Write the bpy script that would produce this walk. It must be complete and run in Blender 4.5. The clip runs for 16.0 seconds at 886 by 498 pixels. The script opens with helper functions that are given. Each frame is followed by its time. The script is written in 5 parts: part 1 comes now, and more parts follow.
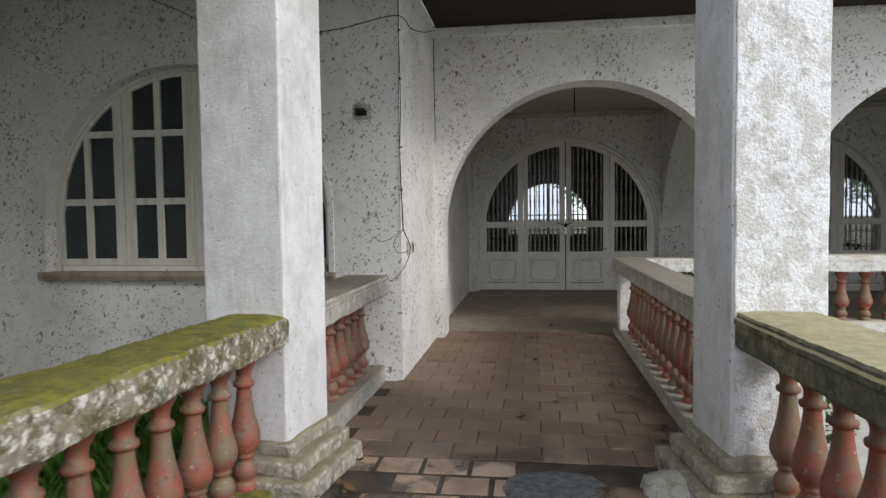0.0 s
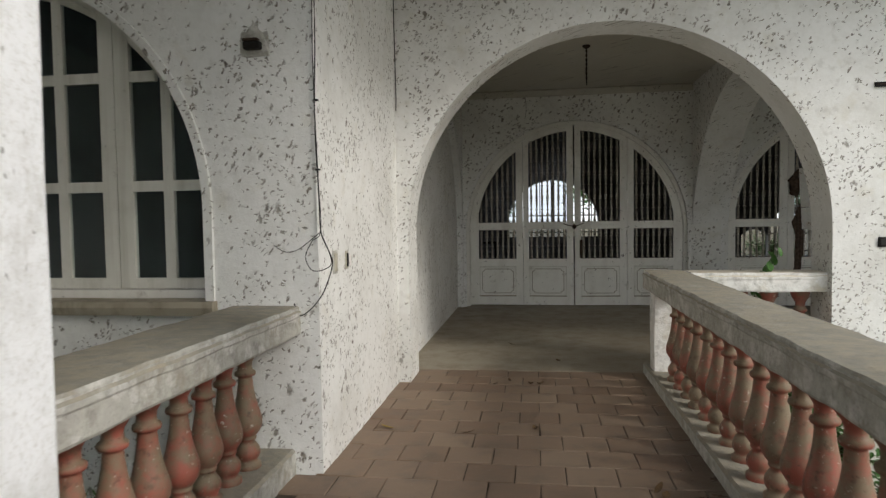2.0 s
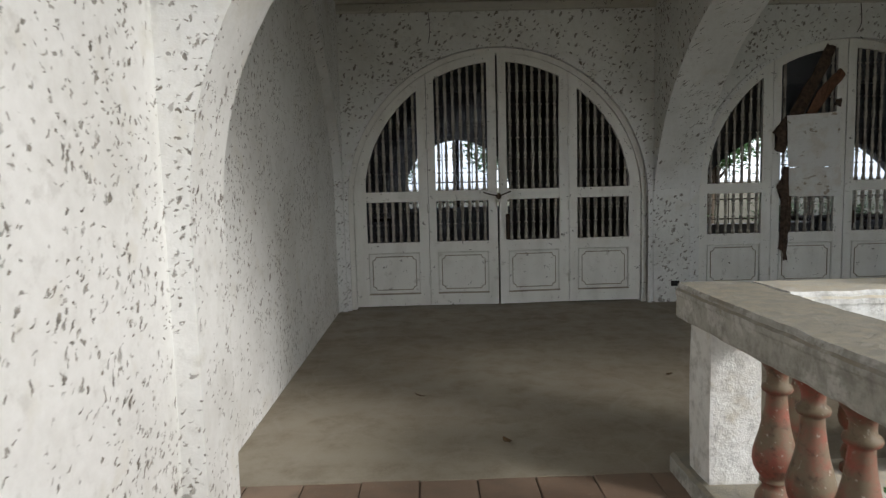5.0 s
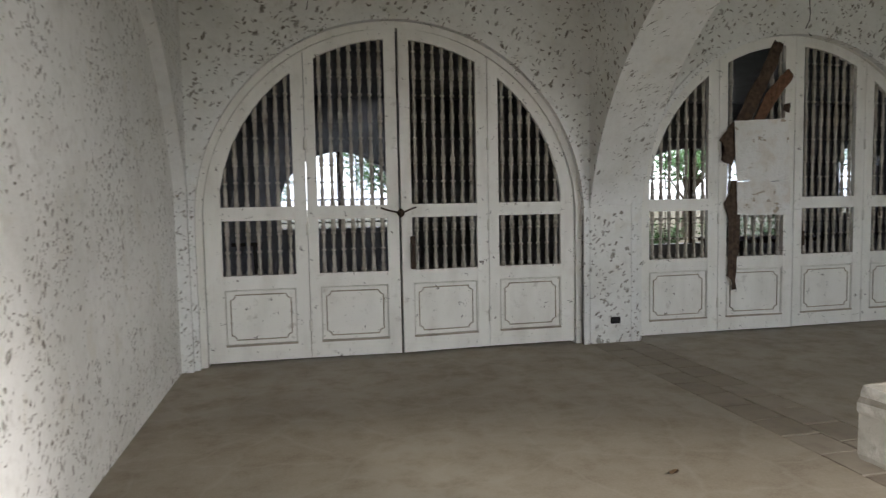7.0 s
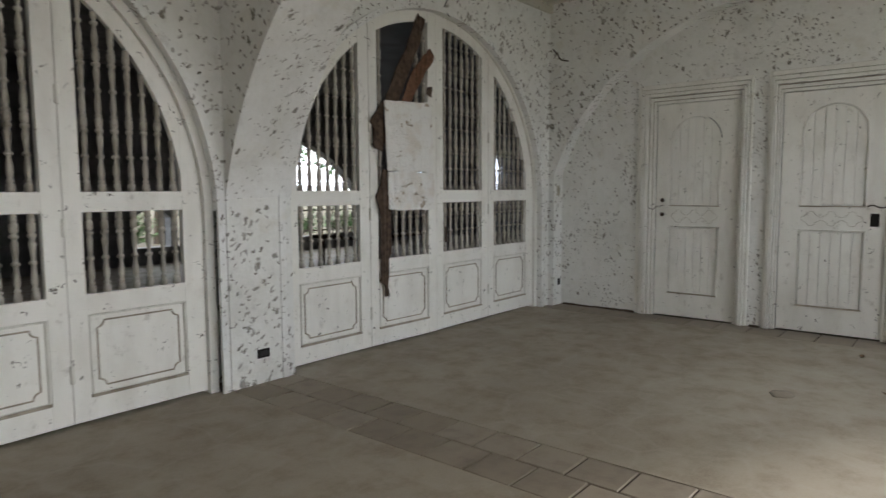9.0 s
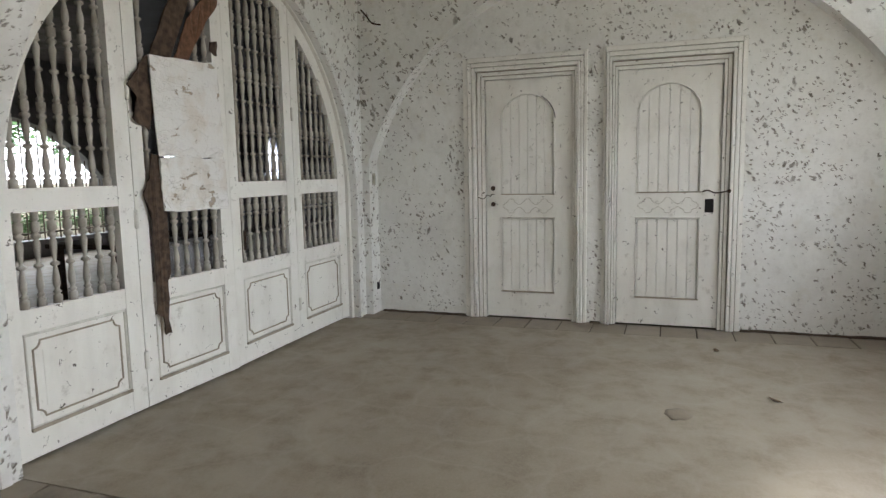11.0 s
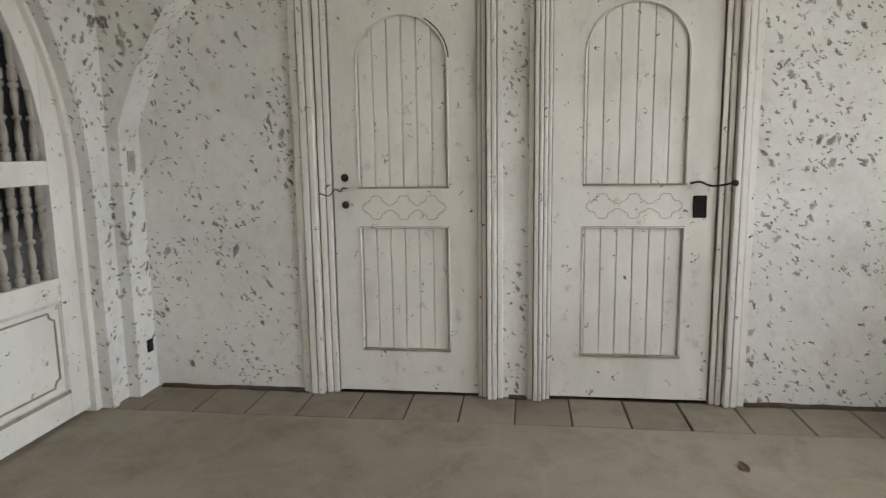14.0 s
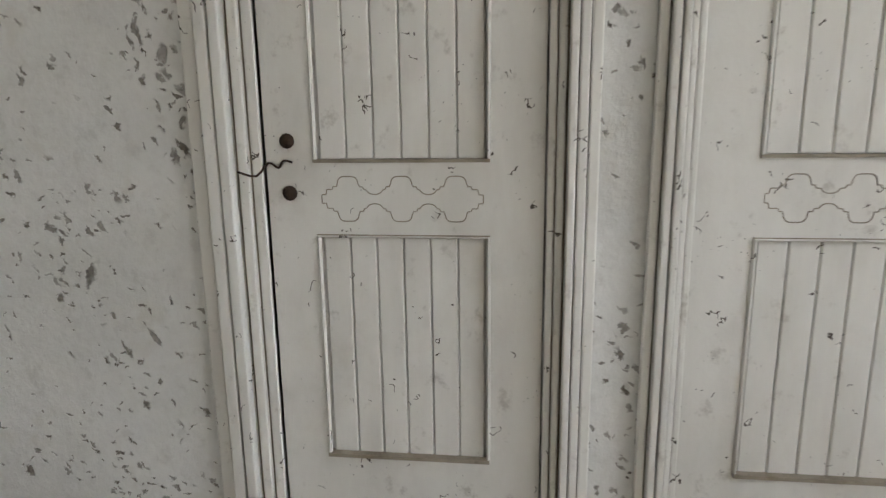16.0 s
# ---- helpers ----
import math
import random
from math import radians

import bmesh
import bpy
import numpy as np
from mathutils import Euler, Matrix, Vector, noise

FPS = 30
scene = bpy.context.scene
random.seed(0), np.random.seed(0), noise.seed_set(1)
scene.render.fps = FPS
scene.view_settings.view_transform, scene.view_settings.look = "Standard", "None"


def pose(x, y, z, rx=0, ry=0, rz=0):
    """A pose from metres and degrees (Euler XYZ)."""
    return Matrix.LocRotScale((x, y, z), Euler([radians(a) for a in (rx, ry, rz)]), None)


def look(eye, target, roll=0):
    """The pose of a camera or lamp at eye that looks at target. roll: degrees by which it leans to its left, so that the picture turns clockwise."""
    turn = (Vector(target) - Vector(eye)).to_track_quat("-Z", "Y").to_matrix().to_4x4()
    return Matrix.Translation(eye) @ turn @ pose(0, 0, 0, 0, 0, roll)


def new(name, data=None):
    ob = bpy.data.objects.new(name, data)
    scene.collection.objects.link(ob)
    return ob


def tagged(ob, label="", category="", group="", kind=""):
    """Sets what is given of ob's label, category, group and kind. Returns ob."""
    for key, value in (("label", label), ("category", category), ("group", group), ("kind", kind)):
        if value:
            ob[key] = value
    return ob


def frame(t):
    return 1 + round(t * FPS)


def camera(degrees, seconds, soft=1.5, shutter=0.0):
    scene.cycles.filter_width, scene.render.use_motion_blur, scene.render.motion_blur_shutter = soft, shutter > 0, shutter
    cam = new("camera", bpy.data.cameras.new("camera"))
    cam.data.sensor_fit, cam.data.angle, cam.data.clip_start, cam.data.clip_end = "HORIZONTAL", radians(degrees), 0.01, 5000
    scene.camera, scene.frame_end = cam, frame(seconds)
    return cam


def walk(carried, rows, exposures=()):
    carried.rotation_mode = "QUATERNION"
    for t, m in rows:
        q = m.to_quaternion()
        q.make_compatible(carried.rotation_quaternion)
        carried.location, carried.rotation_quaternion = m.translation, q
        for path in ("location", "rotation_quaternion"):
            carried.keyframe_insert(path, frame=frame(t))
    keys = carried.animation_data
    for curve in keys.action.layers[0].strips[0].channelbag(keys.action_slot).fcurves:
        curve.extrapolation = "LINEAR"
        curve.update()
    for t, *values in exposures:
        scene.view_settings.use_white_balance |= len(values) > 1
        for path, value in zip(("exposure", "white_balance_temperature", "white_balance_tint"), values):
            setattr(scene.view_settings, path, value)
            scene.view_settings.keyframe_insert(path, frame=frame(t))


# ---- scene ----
cam = camera(69.0, 16.0, soft=1.35, shutter=0.25)
PATH = [
    (0, (0.112, 0.413, 1.394), (-0.162, 2.391, 1.295), -0.7),
    (0.5, (0.179, 0.97, 1.393), (-0.108, 2.947, 1.295), -0.9),
    (0.9, (0.179, 1.332, 1.35), (-0.119, 3.307, 1.26), -1.0),
    (1, (0.162, 1.489, 1.368), (-0.132, 3.464, 1.268), -0.8),
    (1.5, (0.135, 1.948, 1.368), (-0.152, 3.925, 1.277), -0.9),
    (2, (0.15, 2.508, 1.353), (-0.136, 4.485, 1.262), -0.9),
    (2.5, (0.085, 3.04, 1.338), (-0.197, 5.017, 1.244), -0.9),
    (3, (0.051, 3.546, 1.295), (-0.225, 5.524, 1.193), -0.9),
    (3.5, (0.023, 3.928, 1.298), (-0.249, 5.902, 1.135), -1.1),
    (4, (-0.052, 4.511, 1.328), (-0.275, 6.489, 1.138), -1.3),
    (4.5, (-0.035, 5.008, 1.349), (-0.06, 6.998, 1.151), -1.3),
    (4.7, (-0.014, 5.147, 1.35), (-0.01, 7.137, 1.151), -1.4),
    (6.8, (-0.051, 6.896, 1.29), (0.291, 8.862, 1.158), -1.1),
    (7, (-0.045, 7.034, 1.286), (0.363, 8.987, 1.147), -1.1),
    (7.5, (-0.015, 7.512, 1.258), (0.68, 9.382, 1.116), -1.0),
    (8, (-0.021, 8.006, 1.288), (0.941, 9.752, 1.125), -0.7),
    (8.5, (0.044, 8.433, 1.295), (1.341, 9.944, 1.111), -0.6),
    (8.6, (0.034, 8.488, 1.291), (1.387, 9.95, 1.114), -0.4),
    (9, (0.148, 8.745, 1.288), (1.684, 10.012, 1.107), -0.3),
    (9.5, (0.235, 9.018, 1.276), (1.982, 9.971, 1.084), -0.3),
    (10, (0.437, 9.253, 1.304), (2.279, 10.007, 1.109), -0.5),
    (10.2, (0.51, 9.343, 1.296), (2.37, 10.054, 1.106), -0.7),
    (12.3, (1.935, 10.045, 1.38), (3.815, 10.669, 1.104), -1.0),
    (12.5, (2.07, 10.07, 1.38), (3.955, 10.676, 1.1), -1.2),
    (13, (2.432, 10.135, 1.374), (4.35, 10.626, 1.088), -1.2),
    (13.5, (2.805, 10.203, 1.346), (4.748, 10.57, 1.051), -1.0),
    (14, (3.282, 10.251, 1.31), (5.243, 10.501, 1.01), -0.8),
    (14.5, (3.711, 10.251, 1.308), (5.672, 10.495, 0.999), -0.7),
    (15, (4.11, 10.329, 1.307), (6.072, 10.569, 1.004), -0.6),
    (15.5, (4.492, 10.437, 1.275), (6.449, 10.671, 0.94), -0.6),
    (16, (4.893, 10.557, 1.258), (6.833, 10.795, 0.833), -0.8),
]
EXPOSURES = [(0.0, 0.05, 6350, 11), (1.0, 0.0, 6350, 11), (2.5, 0.20, 6800, 8), (3.5, 0.22, 6550, 8), (4.5, 0.30, 6350, 9), (5.6, 0.62, 6350, 10), (7.0, 1.43, 6400, 12), (8.5, 1.62, 6400, 12), (10.0, 2.02, 6350, 12),
             (12.5, 2.40, 6500, 13), (14.5, 2.35, 6550, 13), (16.0, 2.28, 6450, 14)]
walk(cam, [(t, look(eye, target, roll)) for t, eye, target, roll in PATH],
     exposures=EXPOSURES)

# ---- world, sun, exposure ----
world = bpy.data.worlds.new("overcast_sky")
scene.world = world
world.use_nodes = True
wn = world.node_tree
wbg = wn.nodes["Background"]
sky = wn.nodes.new("ShaderNodeTexSky")
sky.sky_type, sky.sun_disc = "NISHITA", False
sky.sun_elevation, sky.sun_rotation = radians(29), radians(120)
sky.air_density, sky.dust_density, sky.ozone_density = 1.0, 4.0, 0.6
haze = wn.nodes.new("ShaderNodeMixRGB")
haze.inputs[0].default_value = 0.75
haze.inputs[2].default_value = (11.6, 12.3, 13.0, 1)
wn.links.new(sky.outputs[0], haze.inputs[1])
wn.links.new(haze.outputs[0], wbg.inputs[0])
wbg.inputs[1].default_value = 0.13
sun_data = bpy.data.lights.new("sun", "SUN")
sun_data.energy, sun_data.angle, sun_data.color = 1.5, radians(13), (1, 0.97, 0.93)
sun = new("sun", sun_data)
sun.matrix_world = look((8.4, -4.9, 5.4), (0, 0, 0))
scene.view_settings.exposure = 0.0


# ---- node helpers ----
class Mat:
    """A small wrapper to write node materials in few lines."""

    def __init__(self, name, rough=0.8, metal=0.0):
        self.m = bpy.data.materials.new(name)
        self.m.use_nodes = True
        self.t = self.m.node_tree
        self.b = self.t.nodes["Principled BSDF"]
        self.b.inputs["Roughness"].default_value = rough
        self.b.inputs["Metallic"].default_value = metal
        self.b.inputs["Specular IOR Level"].default_value = 0.3
        self.geo = self.t.nodes.new("ShaderNodeNewGeometry")
        self.obj = self.t.nodes.new("ShaderNodeObjectInfo")

    def link(self, a, b):
        self.t.links.new(a, b)

    def put(self, socket, value):
        if hasattr(value, "links"):
            self.link(value, socket)
        elif isinstance(value, (tuple, list)) and len(value) == 3 and socket.type == "RGBA":
            socket.default_value = (*value, 1)
        else:
            socket.default_value = value

    def place(self, scale=(1, 1, 1), shift=None):
        n = self.t.nodes.new("ShaderNodeMapping")
        n.inputs["Scale"].default_value = scale
        self.link(self.geo.outputs["Position"], n.inputs["Vector"])
        if shift is not None:
            self.put(n.inputs["Location"], shift)
        return n.outputs[0]

    def noise(self, scale, detail=4, rough=0.55, vec=None, distort=0.0):
        n = self.t.nodes.new("ShaderNodeTexNoise")
        n.inputs["Scale"].default_value = scale
        n.inputs["Detail"].default_value = detail
        n.inputs["Roughness"].default_value = rough
        n.inputs["Distortion"].default_value = distort
        self.link(vec if vec is not None else self.geo.outputs["Position"], n.inputs["Vector"])
        return n.outputs["Fac"]

    def warp(self, vec, scale, amount):
        n = self.t.nodes.new("ShaderNodeTexNoise")
        n.inputs["Scale"].default_value = scale
        n.inputs["Detail"].default_value = 2
        self.link(vec, n.inputs["Vector"])
        s = self.t.nodes.new("ShaderNodeVectorMath")
        s.operation = "MULTIPLY_ADD"
        self.link(n.outputs["Color"], s.inputs[0])
        s.inputs[1].default_value = (amount,) * 3
        self.link(vec, s.inputs[2])
        return s.outputs[0]

    def cells(self, scale, vec=None, feature="F1", out="Distance", randomness=1.0):
        n = self.t.nodes.new("ShaderNodeTexVoronoi")
        n.feature = feature
        n.inputs["Scale"].default_value = scale
        n.inputs["Randomness"].default_value = randomness
        self.link(vec if vec is not None else self.geo.outputs["Position"], n.inputs["Vector"])
        return n.outputs[out]

    def math(self, op, a, b=0.0, c=0.0):
        n = self.t.nodes.new("ShaderNodeMath")
        n.operation = op
        for s, v in zip(n.inputs, (a, b, c)):
            self.put(s, v)
        return n.outputs[0]

    def step(self, v, lo, hi, a=0.0, b=1.0):
        n = self.t.nodes.new("ShaderNodeMapRange")
        n.interpolation_type = "SMOOTHSTEP"
        for s, x in zip(n.inputs, (v, lo, hi, a, b)):
            self.put(s, x)
        return n.outputs[0]

    def mix(self, fac, a, b, mode="MIX"):
        n = self.t.nodes.new("ShaderNodeMixRGB")
        n.blend_type = mode
        for s, v in zip(n.inputs, (fac, a, b)):
            self.put(s, v)
        return n.outputs[0]

    def part_of(self, axis, vec=None):
        n = self.t.nodes.new("ShaderNodeSeparateXYZ")
        self.link(vec if vec is not None else self.geo.outputs["Position"], n.inputs[0])
        return n.outputs[axis]

    def bump(self, height, strength=0.5, dist=0.01):
        n = self.t.nodes.new("ShaderNodeBump")
        n.inputs["Strength"].default_value = strength
        n.inputs["Distance"].default_value = dist
        self.link(height, n.inputs["Height"])
        self.link(n.outputs[0], self.b.inputs["Normal"])

    def done(self, color, rough=None):
        self.put(self.b.inputs["Base Color"], color)
        if rough is not None:
            self.put(self.b.inputs["Roughness"], rough)
        return self.m


# ---- materials ----
def plaster(name, white, chips=1.0, tone=(0.52, 0.51, 0.47), fine_pits=1.2):
    """Lime-washed plaster with picked-out pits, grime blooms and a coarse trowelled relief."""
    k = Mat(name, 0.88)
    base = k.place()
    wall = k.t.nodes.new("ShaderNodeCombineXYZ")
    k.link(k.math("ADD", k.part_of(0), k.part_of(1)), wall.inputs[0])
    k.link(k.part_of(2), wall.inputs[1])
    bent = k.warp(k.warp(k.warp(wall.outputs[0], 5, 0.10), 48, 0.034), 130, 0.012)
    region = k.noise(2.1, 3, 0.6)
    many = k.step(region, 0.36, 0.64, 0.09, -0.10)
    pit = None
    for turn, along, across, share, reach, shift in ((-62, 15, 38, 0.11, 0.31, 0.0), (-38, 24, 54, 0.15, 0.31, 3.7), (15, 30, 66, 0.10, 0.28, 8.1), (75, 10, 17, 0.012, 0.25, 5.5)):
        spin = k.t.nodes.new("ShaderNodeMapping")
        spin.inputs["Rotation"].default_value = (0, 0, radians(turn))
        k.link(bent, spin.inputs["Vector"])
        size = k.t.nodes.new("ShaderNodeMapping")
        size.inputs["Location"].default_value = (shift, shift, 0)
        size.inputs["Scale"].default_value = (along * fine_pits, across * fine_pits, 1)
        k.link(spin.outputs[0], size.inputs["Vector"])
        flat = k.t.nodes.new("ShaderNodeTexVoronoi")
        flat.voronoi_dimensions = "2D"
        flat.inputs["Scale"].default_value = 1.0
        k.link(size.outputs[0], flat.inputs["Vector"])
        pick = k.part_of(0, flat.outputs["Color"])
        wide = k.math("MULTIPLY_ADD", k.part_of(1, flat.outputs["Color"]), reach * 0.9, reach * 0.45)
        inside = k.step(k.math("DIVIDE", flat.outputs["Distance"], wide), 0.55, 1.2, 1.0, 0.0)
        chosen = k.step(k.math("SUBTRACT", pick, many), share * chips, share * chips + 0.02, 1.0, 0.0)
        one = k.math("MULTIPLY", k.math("MULTIPLY", inside, chosen), k.math("MULTIPLY_ADD", k.part_of(2, flat.outputs["Color"]), 0.42, 0.62))
        pit = one if pit is None else k.math("MAXIMUM", pit, one)
    blob = k.math("SUBTRACT", k.noise(12, 4, 0.65), k.math("MULTIPLY", many, 0.3))
    stain = k.step(k.noise(1.6, 6, 0.65), 0.42, 0.75)
    fine = k.noise(26, 5, 0.7)
    color = k.mix(k.math("MULTIPLY", stain, 0.55), white, tone)
    color = k.mix(k.step(fine, 0.35, 0.75, 0.0, 0.22), color, tone)
    old = k.step(k.noise(5, 3, 0.6), 0.56, 0.72, 0.0, 0.35)
    color = k.mix(old, color, (0.60, 0.57, 0.48))
    halo = k.step(blob, 0.56, 0.72, 0, 0.25 * min(chips, 1.0))
    color = k.mix(halo, color, (0.33, 0.31, 0.27))
    rim = k.mix(k.step(k.noise(60, 2), 0.3, 0.7), (0.085, 0.075, 0.06), (0.25, 0.22, 0.18))
    color = k.mix(k.math("MULTIPLY", pit, 0.92), color, rim)
    rel = k.math("ADD", k.math("MULTIPLY", k.noise(7, 4, 0.6), 0.8), k.math("MULTIPLY", k.noise(55, 4, 0.7), 0.25))
    k.bump(k.math("SUBTRACT", rel, k.math("MULTIPLY", pit, 0.8)), 0.5, 0.02)
    return k.done(color)


def painted(name, white, dirt, amount=0.5, rough=0.6, streak=(9, 9, 0.8), relief=0.3, chip=0.3):
    """Old paint with soft grime, fine flecks and runs."""
    k = Mat(name, rough)
    runs = k.noise(1.0, 5, 0.6, k.place(streak))
    blot = k.noise(3.2, 6, 0.65)
    fleck = k.step(k.cells(48, k.warp(k.place(), 30, 0.03)), 0.06, 0.12, 1.0, 0.0)
    rare = k.step(k.noise(5, 2), 0.52, 0.64)
    color = k.mix(k.math("MULTIPLY", k.step(runs, 0.42, 0.75), amount), white, dirt)
    color = k.mix(k.math("MULTIPLY", k.step(blot, 0.5, 0.8), amount), color, dirt)
    color = k.mix(k.math("MULTIPLY", k.math("MULTIPLY", fleck, rare), 0.75), color, (0.10, 0.09, 0.07))
    line = k.step(k.math("ABSOLUTE", k.math("SUBTRACT", k.noise(24, 2, 0.5, k.warp(k.place(), 12, 0.04)), 0.5)), 0.010, 0.022, 1.0, 0.0)
    spot = k.step(k.noise(16, 2, 0.5, k.place((1, 1, 1), (4, 9, 2))), 0.645, 0.67)
    knock = k.math("MULTIPLY", k.math("MULTIPLY", line, spot), chip)
    color = k.mix(knock, color, (0.09, 0.075, 0.06))
    smudge = k.step(k.noise(11, 4, 0.7, k.place((1, 1, 1), (1, 5, 3))), 0.58, 0.76, 0, 0.55 * chip)
    color = k.mix(smudge, color, (0.36, 0.33, 0.28))
    k.bump(k.math("SUBTRACT", k.math("ADD", k.noise(40, 4, 0.6), k.math("MULTIPLY", runs, 0.6)), knock), relief, 0.004)
    return k.done(color)


def column_paint():
    """Thin white lime wash over roughcast: grey blotches, worn patches and a few sharp pits."""
    k = Mat("worn_column_limewash", 0.85)
    n1, n2, n3 = k.noise(1.7, 8, 0.75), k.noise(8, 6, 0.7, k.place((1, 1, 0.35))), k.noise(70, 5, 0.75)
    color = k.mix(k.step(n1, 0.42, 0.66, 0, 0.6), (0.77, 0.78, 0.80), (0.46, 0.455, 0.435))
    color = k.mix(k.step(n2, 0.52, 0.70, 0, 0.5), color, (0.42, 0.405, 0.37))
    color = k.mix(k.step(n3, 0.46, 0.70, 0, 0.5), color, (0.48, 0.47, 0.44))
    crowd = k.step(k.noise(2.6, 3), 0.42, 0.58)
    bare = k.math("MULTIPLY", k.step(k.cells(30, k.warp(k.place((1, 1, 0.6)), 34, 0.04)), 0.10, 0.17, 1, 0), crowd)
    color = k.mix(k.math("MULTIPLY", bare, 0.8), color, (0.15, 0.14, 0.125))
    k.bump(k.math("ADD", k.math("ADD", n3, k.math("MULTIPLY", n2, 0.7)), k.math("MULTIPLY", bare, -1.2)), 0.5, 0.010)
    return k.done(color)


PLASTER = plaster("pitted_plaster", (0.77, 0.77, 0.75), 1.0, fine_pits=1.08)
PLASTER_SMOOTH = plaster("smooth_arch_plaster", (0.76, 0.76, 0.74), 0.45)
PLASTER_HALL = plaster("heavily_pitted_plaster", (0.76, 0.76, 0.73), 1.35, fine_pits=0.62)
PLASTER_END = plaster("sparsely_pitted_plaster", (0.76, 0.76, 0.73), 0.8, fine_pits=1.0)
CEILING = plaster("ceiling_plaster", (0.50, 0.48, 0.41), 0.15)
SMOOTH = column_paint()
WOOD_WHITE = painted("cream_door_paint", (0.78, 0.77, 0.72), (0.50, 0.47, 0.41), 0.38, 0.5, (4, 4, 1.2), 0.2, 1.0)
# Dark paint for grimy mouldings, and for shade painted on ledges and grooves.
GRIME_SHADE = painted("grime_and_shade_paint", (0.36, 0.32, 0.25), (0.14, 0.115, 0.08), 0.7, 0.7, (8, 8, 3), 0.3)
# Off-white spindles toned down: dust, plus the dim doorway's shade in the colour.
SPINDLE = painted("dusty_dimmed_spindle_paint", (0.40, 0.375, 0.325), (0.16, 0.14, 0.11), 0.7, 0.6, (10, 10, 5), 0.3)
WOOD_GREY = painted("dusty_door_paint", (0.70, 0.69, 0.63), (0.42, 0.40, 0.34), 0.55, 0.55, (14, 14, 0.7), 0.25)


def rough_stucco():
    k = Mat("peeling_roughcast", 0.9)
    bent = k.warp(k.place(), 14, 0.05)
    lump = k.cells(60, bent)
    fine = k.noise(110, 6, 0.7)
    peel = k.step(k.noise(7, 5, 0.7), 0.46, 0.56)
    color = k.mix(peel, (0.80, 0.81, 0.825), (0.63, 0.62, 0.60))
    color = k.mix(k.step(k.noise(20, 4), 0.52, 0.72, 0, 0.6), color, (0.34, 0.33, 0.30))
    color = k.mix(k.step(fine, 0.5, 0.72, 0, 0.6), color, (0.26, 0.25, 0.23))
    k.bump(k.math("ADD", k.math("ADD", lump, fine), k.math("MULTIPLY", peel, -0.6)), 0.42, 0.011)
    return k.done(color)


def stone_rail(name, base, moss, lichen, amount, spots=0.8, stain=1.0, warm=(1.4, 1.32, 1.2), grain=9, mottle=0.0):
    """Weathered cement: moss on faces that look up, pale lichen patches on the sides."""
    k = Mat(name, 0.9)
    up = k.step(k.part_of(2, k.geo.outputs["Normal"]), 0.2, 0.9)
    n1, n2, n3 = k.noise(4, 6, 0.65), k.noise(14, 6, 0.7), k.noise(45, 4, 0.7)
    color = k.mix(k.step(n2, 0.42, 0.7, 0, stain), base, (0.17, 0.16, 0.135))
    patch = k.step(k.cells(grain, k.warp(k.place(), 14, 0.09)), 0.34, 0.50, 1, 0)
    color = k.mix(k.math("MULTIPLY", patch, k.step(n3, 0.35, 0.55, 0, spots)), color, lichen)
    if mottle:
        color = k.mix(k.step(k.noise(9, 7, 0.78, None, 0.6), 0.47, 0.60, 0, mottle), color, (moss[0] * 0.75, moss[1] * 0.6, moss[2] * 0.9))
        color = k.mix(k.step(k.noise(34, 5, 0.75), 0.56, 0.66, 0, mottle), color, lichen)
        color = k.mix(k.step(k.noise(26, 5, 0.8, k.place((1, 1, 0.5), (7, 2, 5))), 0.55, 0.66, 0, mottle), color, (0.07, 0.065, 0.05))
    green = k.math("MULTIPLY", k.step(k.math("ADD", k.math("MULTIPLY", up, 0.35), n1), 0.52, 0.75), amount)
    color = k.mix(green, color, k.mix(k.step(n2, 0.35, 0.65), moss, (moss[0] * warm[0], moss[1] * warm[1], moss[2] * warm[2])))
    k.bump(k.math("ADD", n2, k.math("MULTIPLY", n3, 0.6)), 0.7, 0.015)
    return k.done(color)


def terracotta():
    k = Mat("worn_red_baluster_paint", 0.55)
    r = k.obj.outputs["Random"]
    n1 = k.noise(9, 6, 0.65)
    n2 = k.noise(38, 5, 0.7)
    up = k.part_of(2, k.geo.outputs["Normal"])
    color = k.mix(k.step(n1, 0.35, 0.7), (0.31, 0.092, 0.066), (0.17, 0.072, 0.05))
    dust = k.step(k.math("ADD", k.math("MULTIPLY", up, 0.22), k.math("ADD", n1, k.math("MULTIPLY", r, 0.14))), 0.39, 0.76, 0, 0.9)
    color = k.mix(dust, color, (0.20, 0.165, 0.11))
    color = k.mix(k.step(n2, 0.62, 0.69, 0, 0.75), color, (0.55, 0.50, 0.43))
    color = k.mix(k.step(k.noise(22, 5, 0.75), 0.54, 0.68, 0, 0.6), color, (0.075, 0.05, 0.035))
    k.bump(k.math("ADD", n1, k.math("MULTIPLY", n2, 0.5)), 0.35, 0.008)
    return k.done(color, k.step(n2, 0.3, 0.7, 0.4, 0.7))


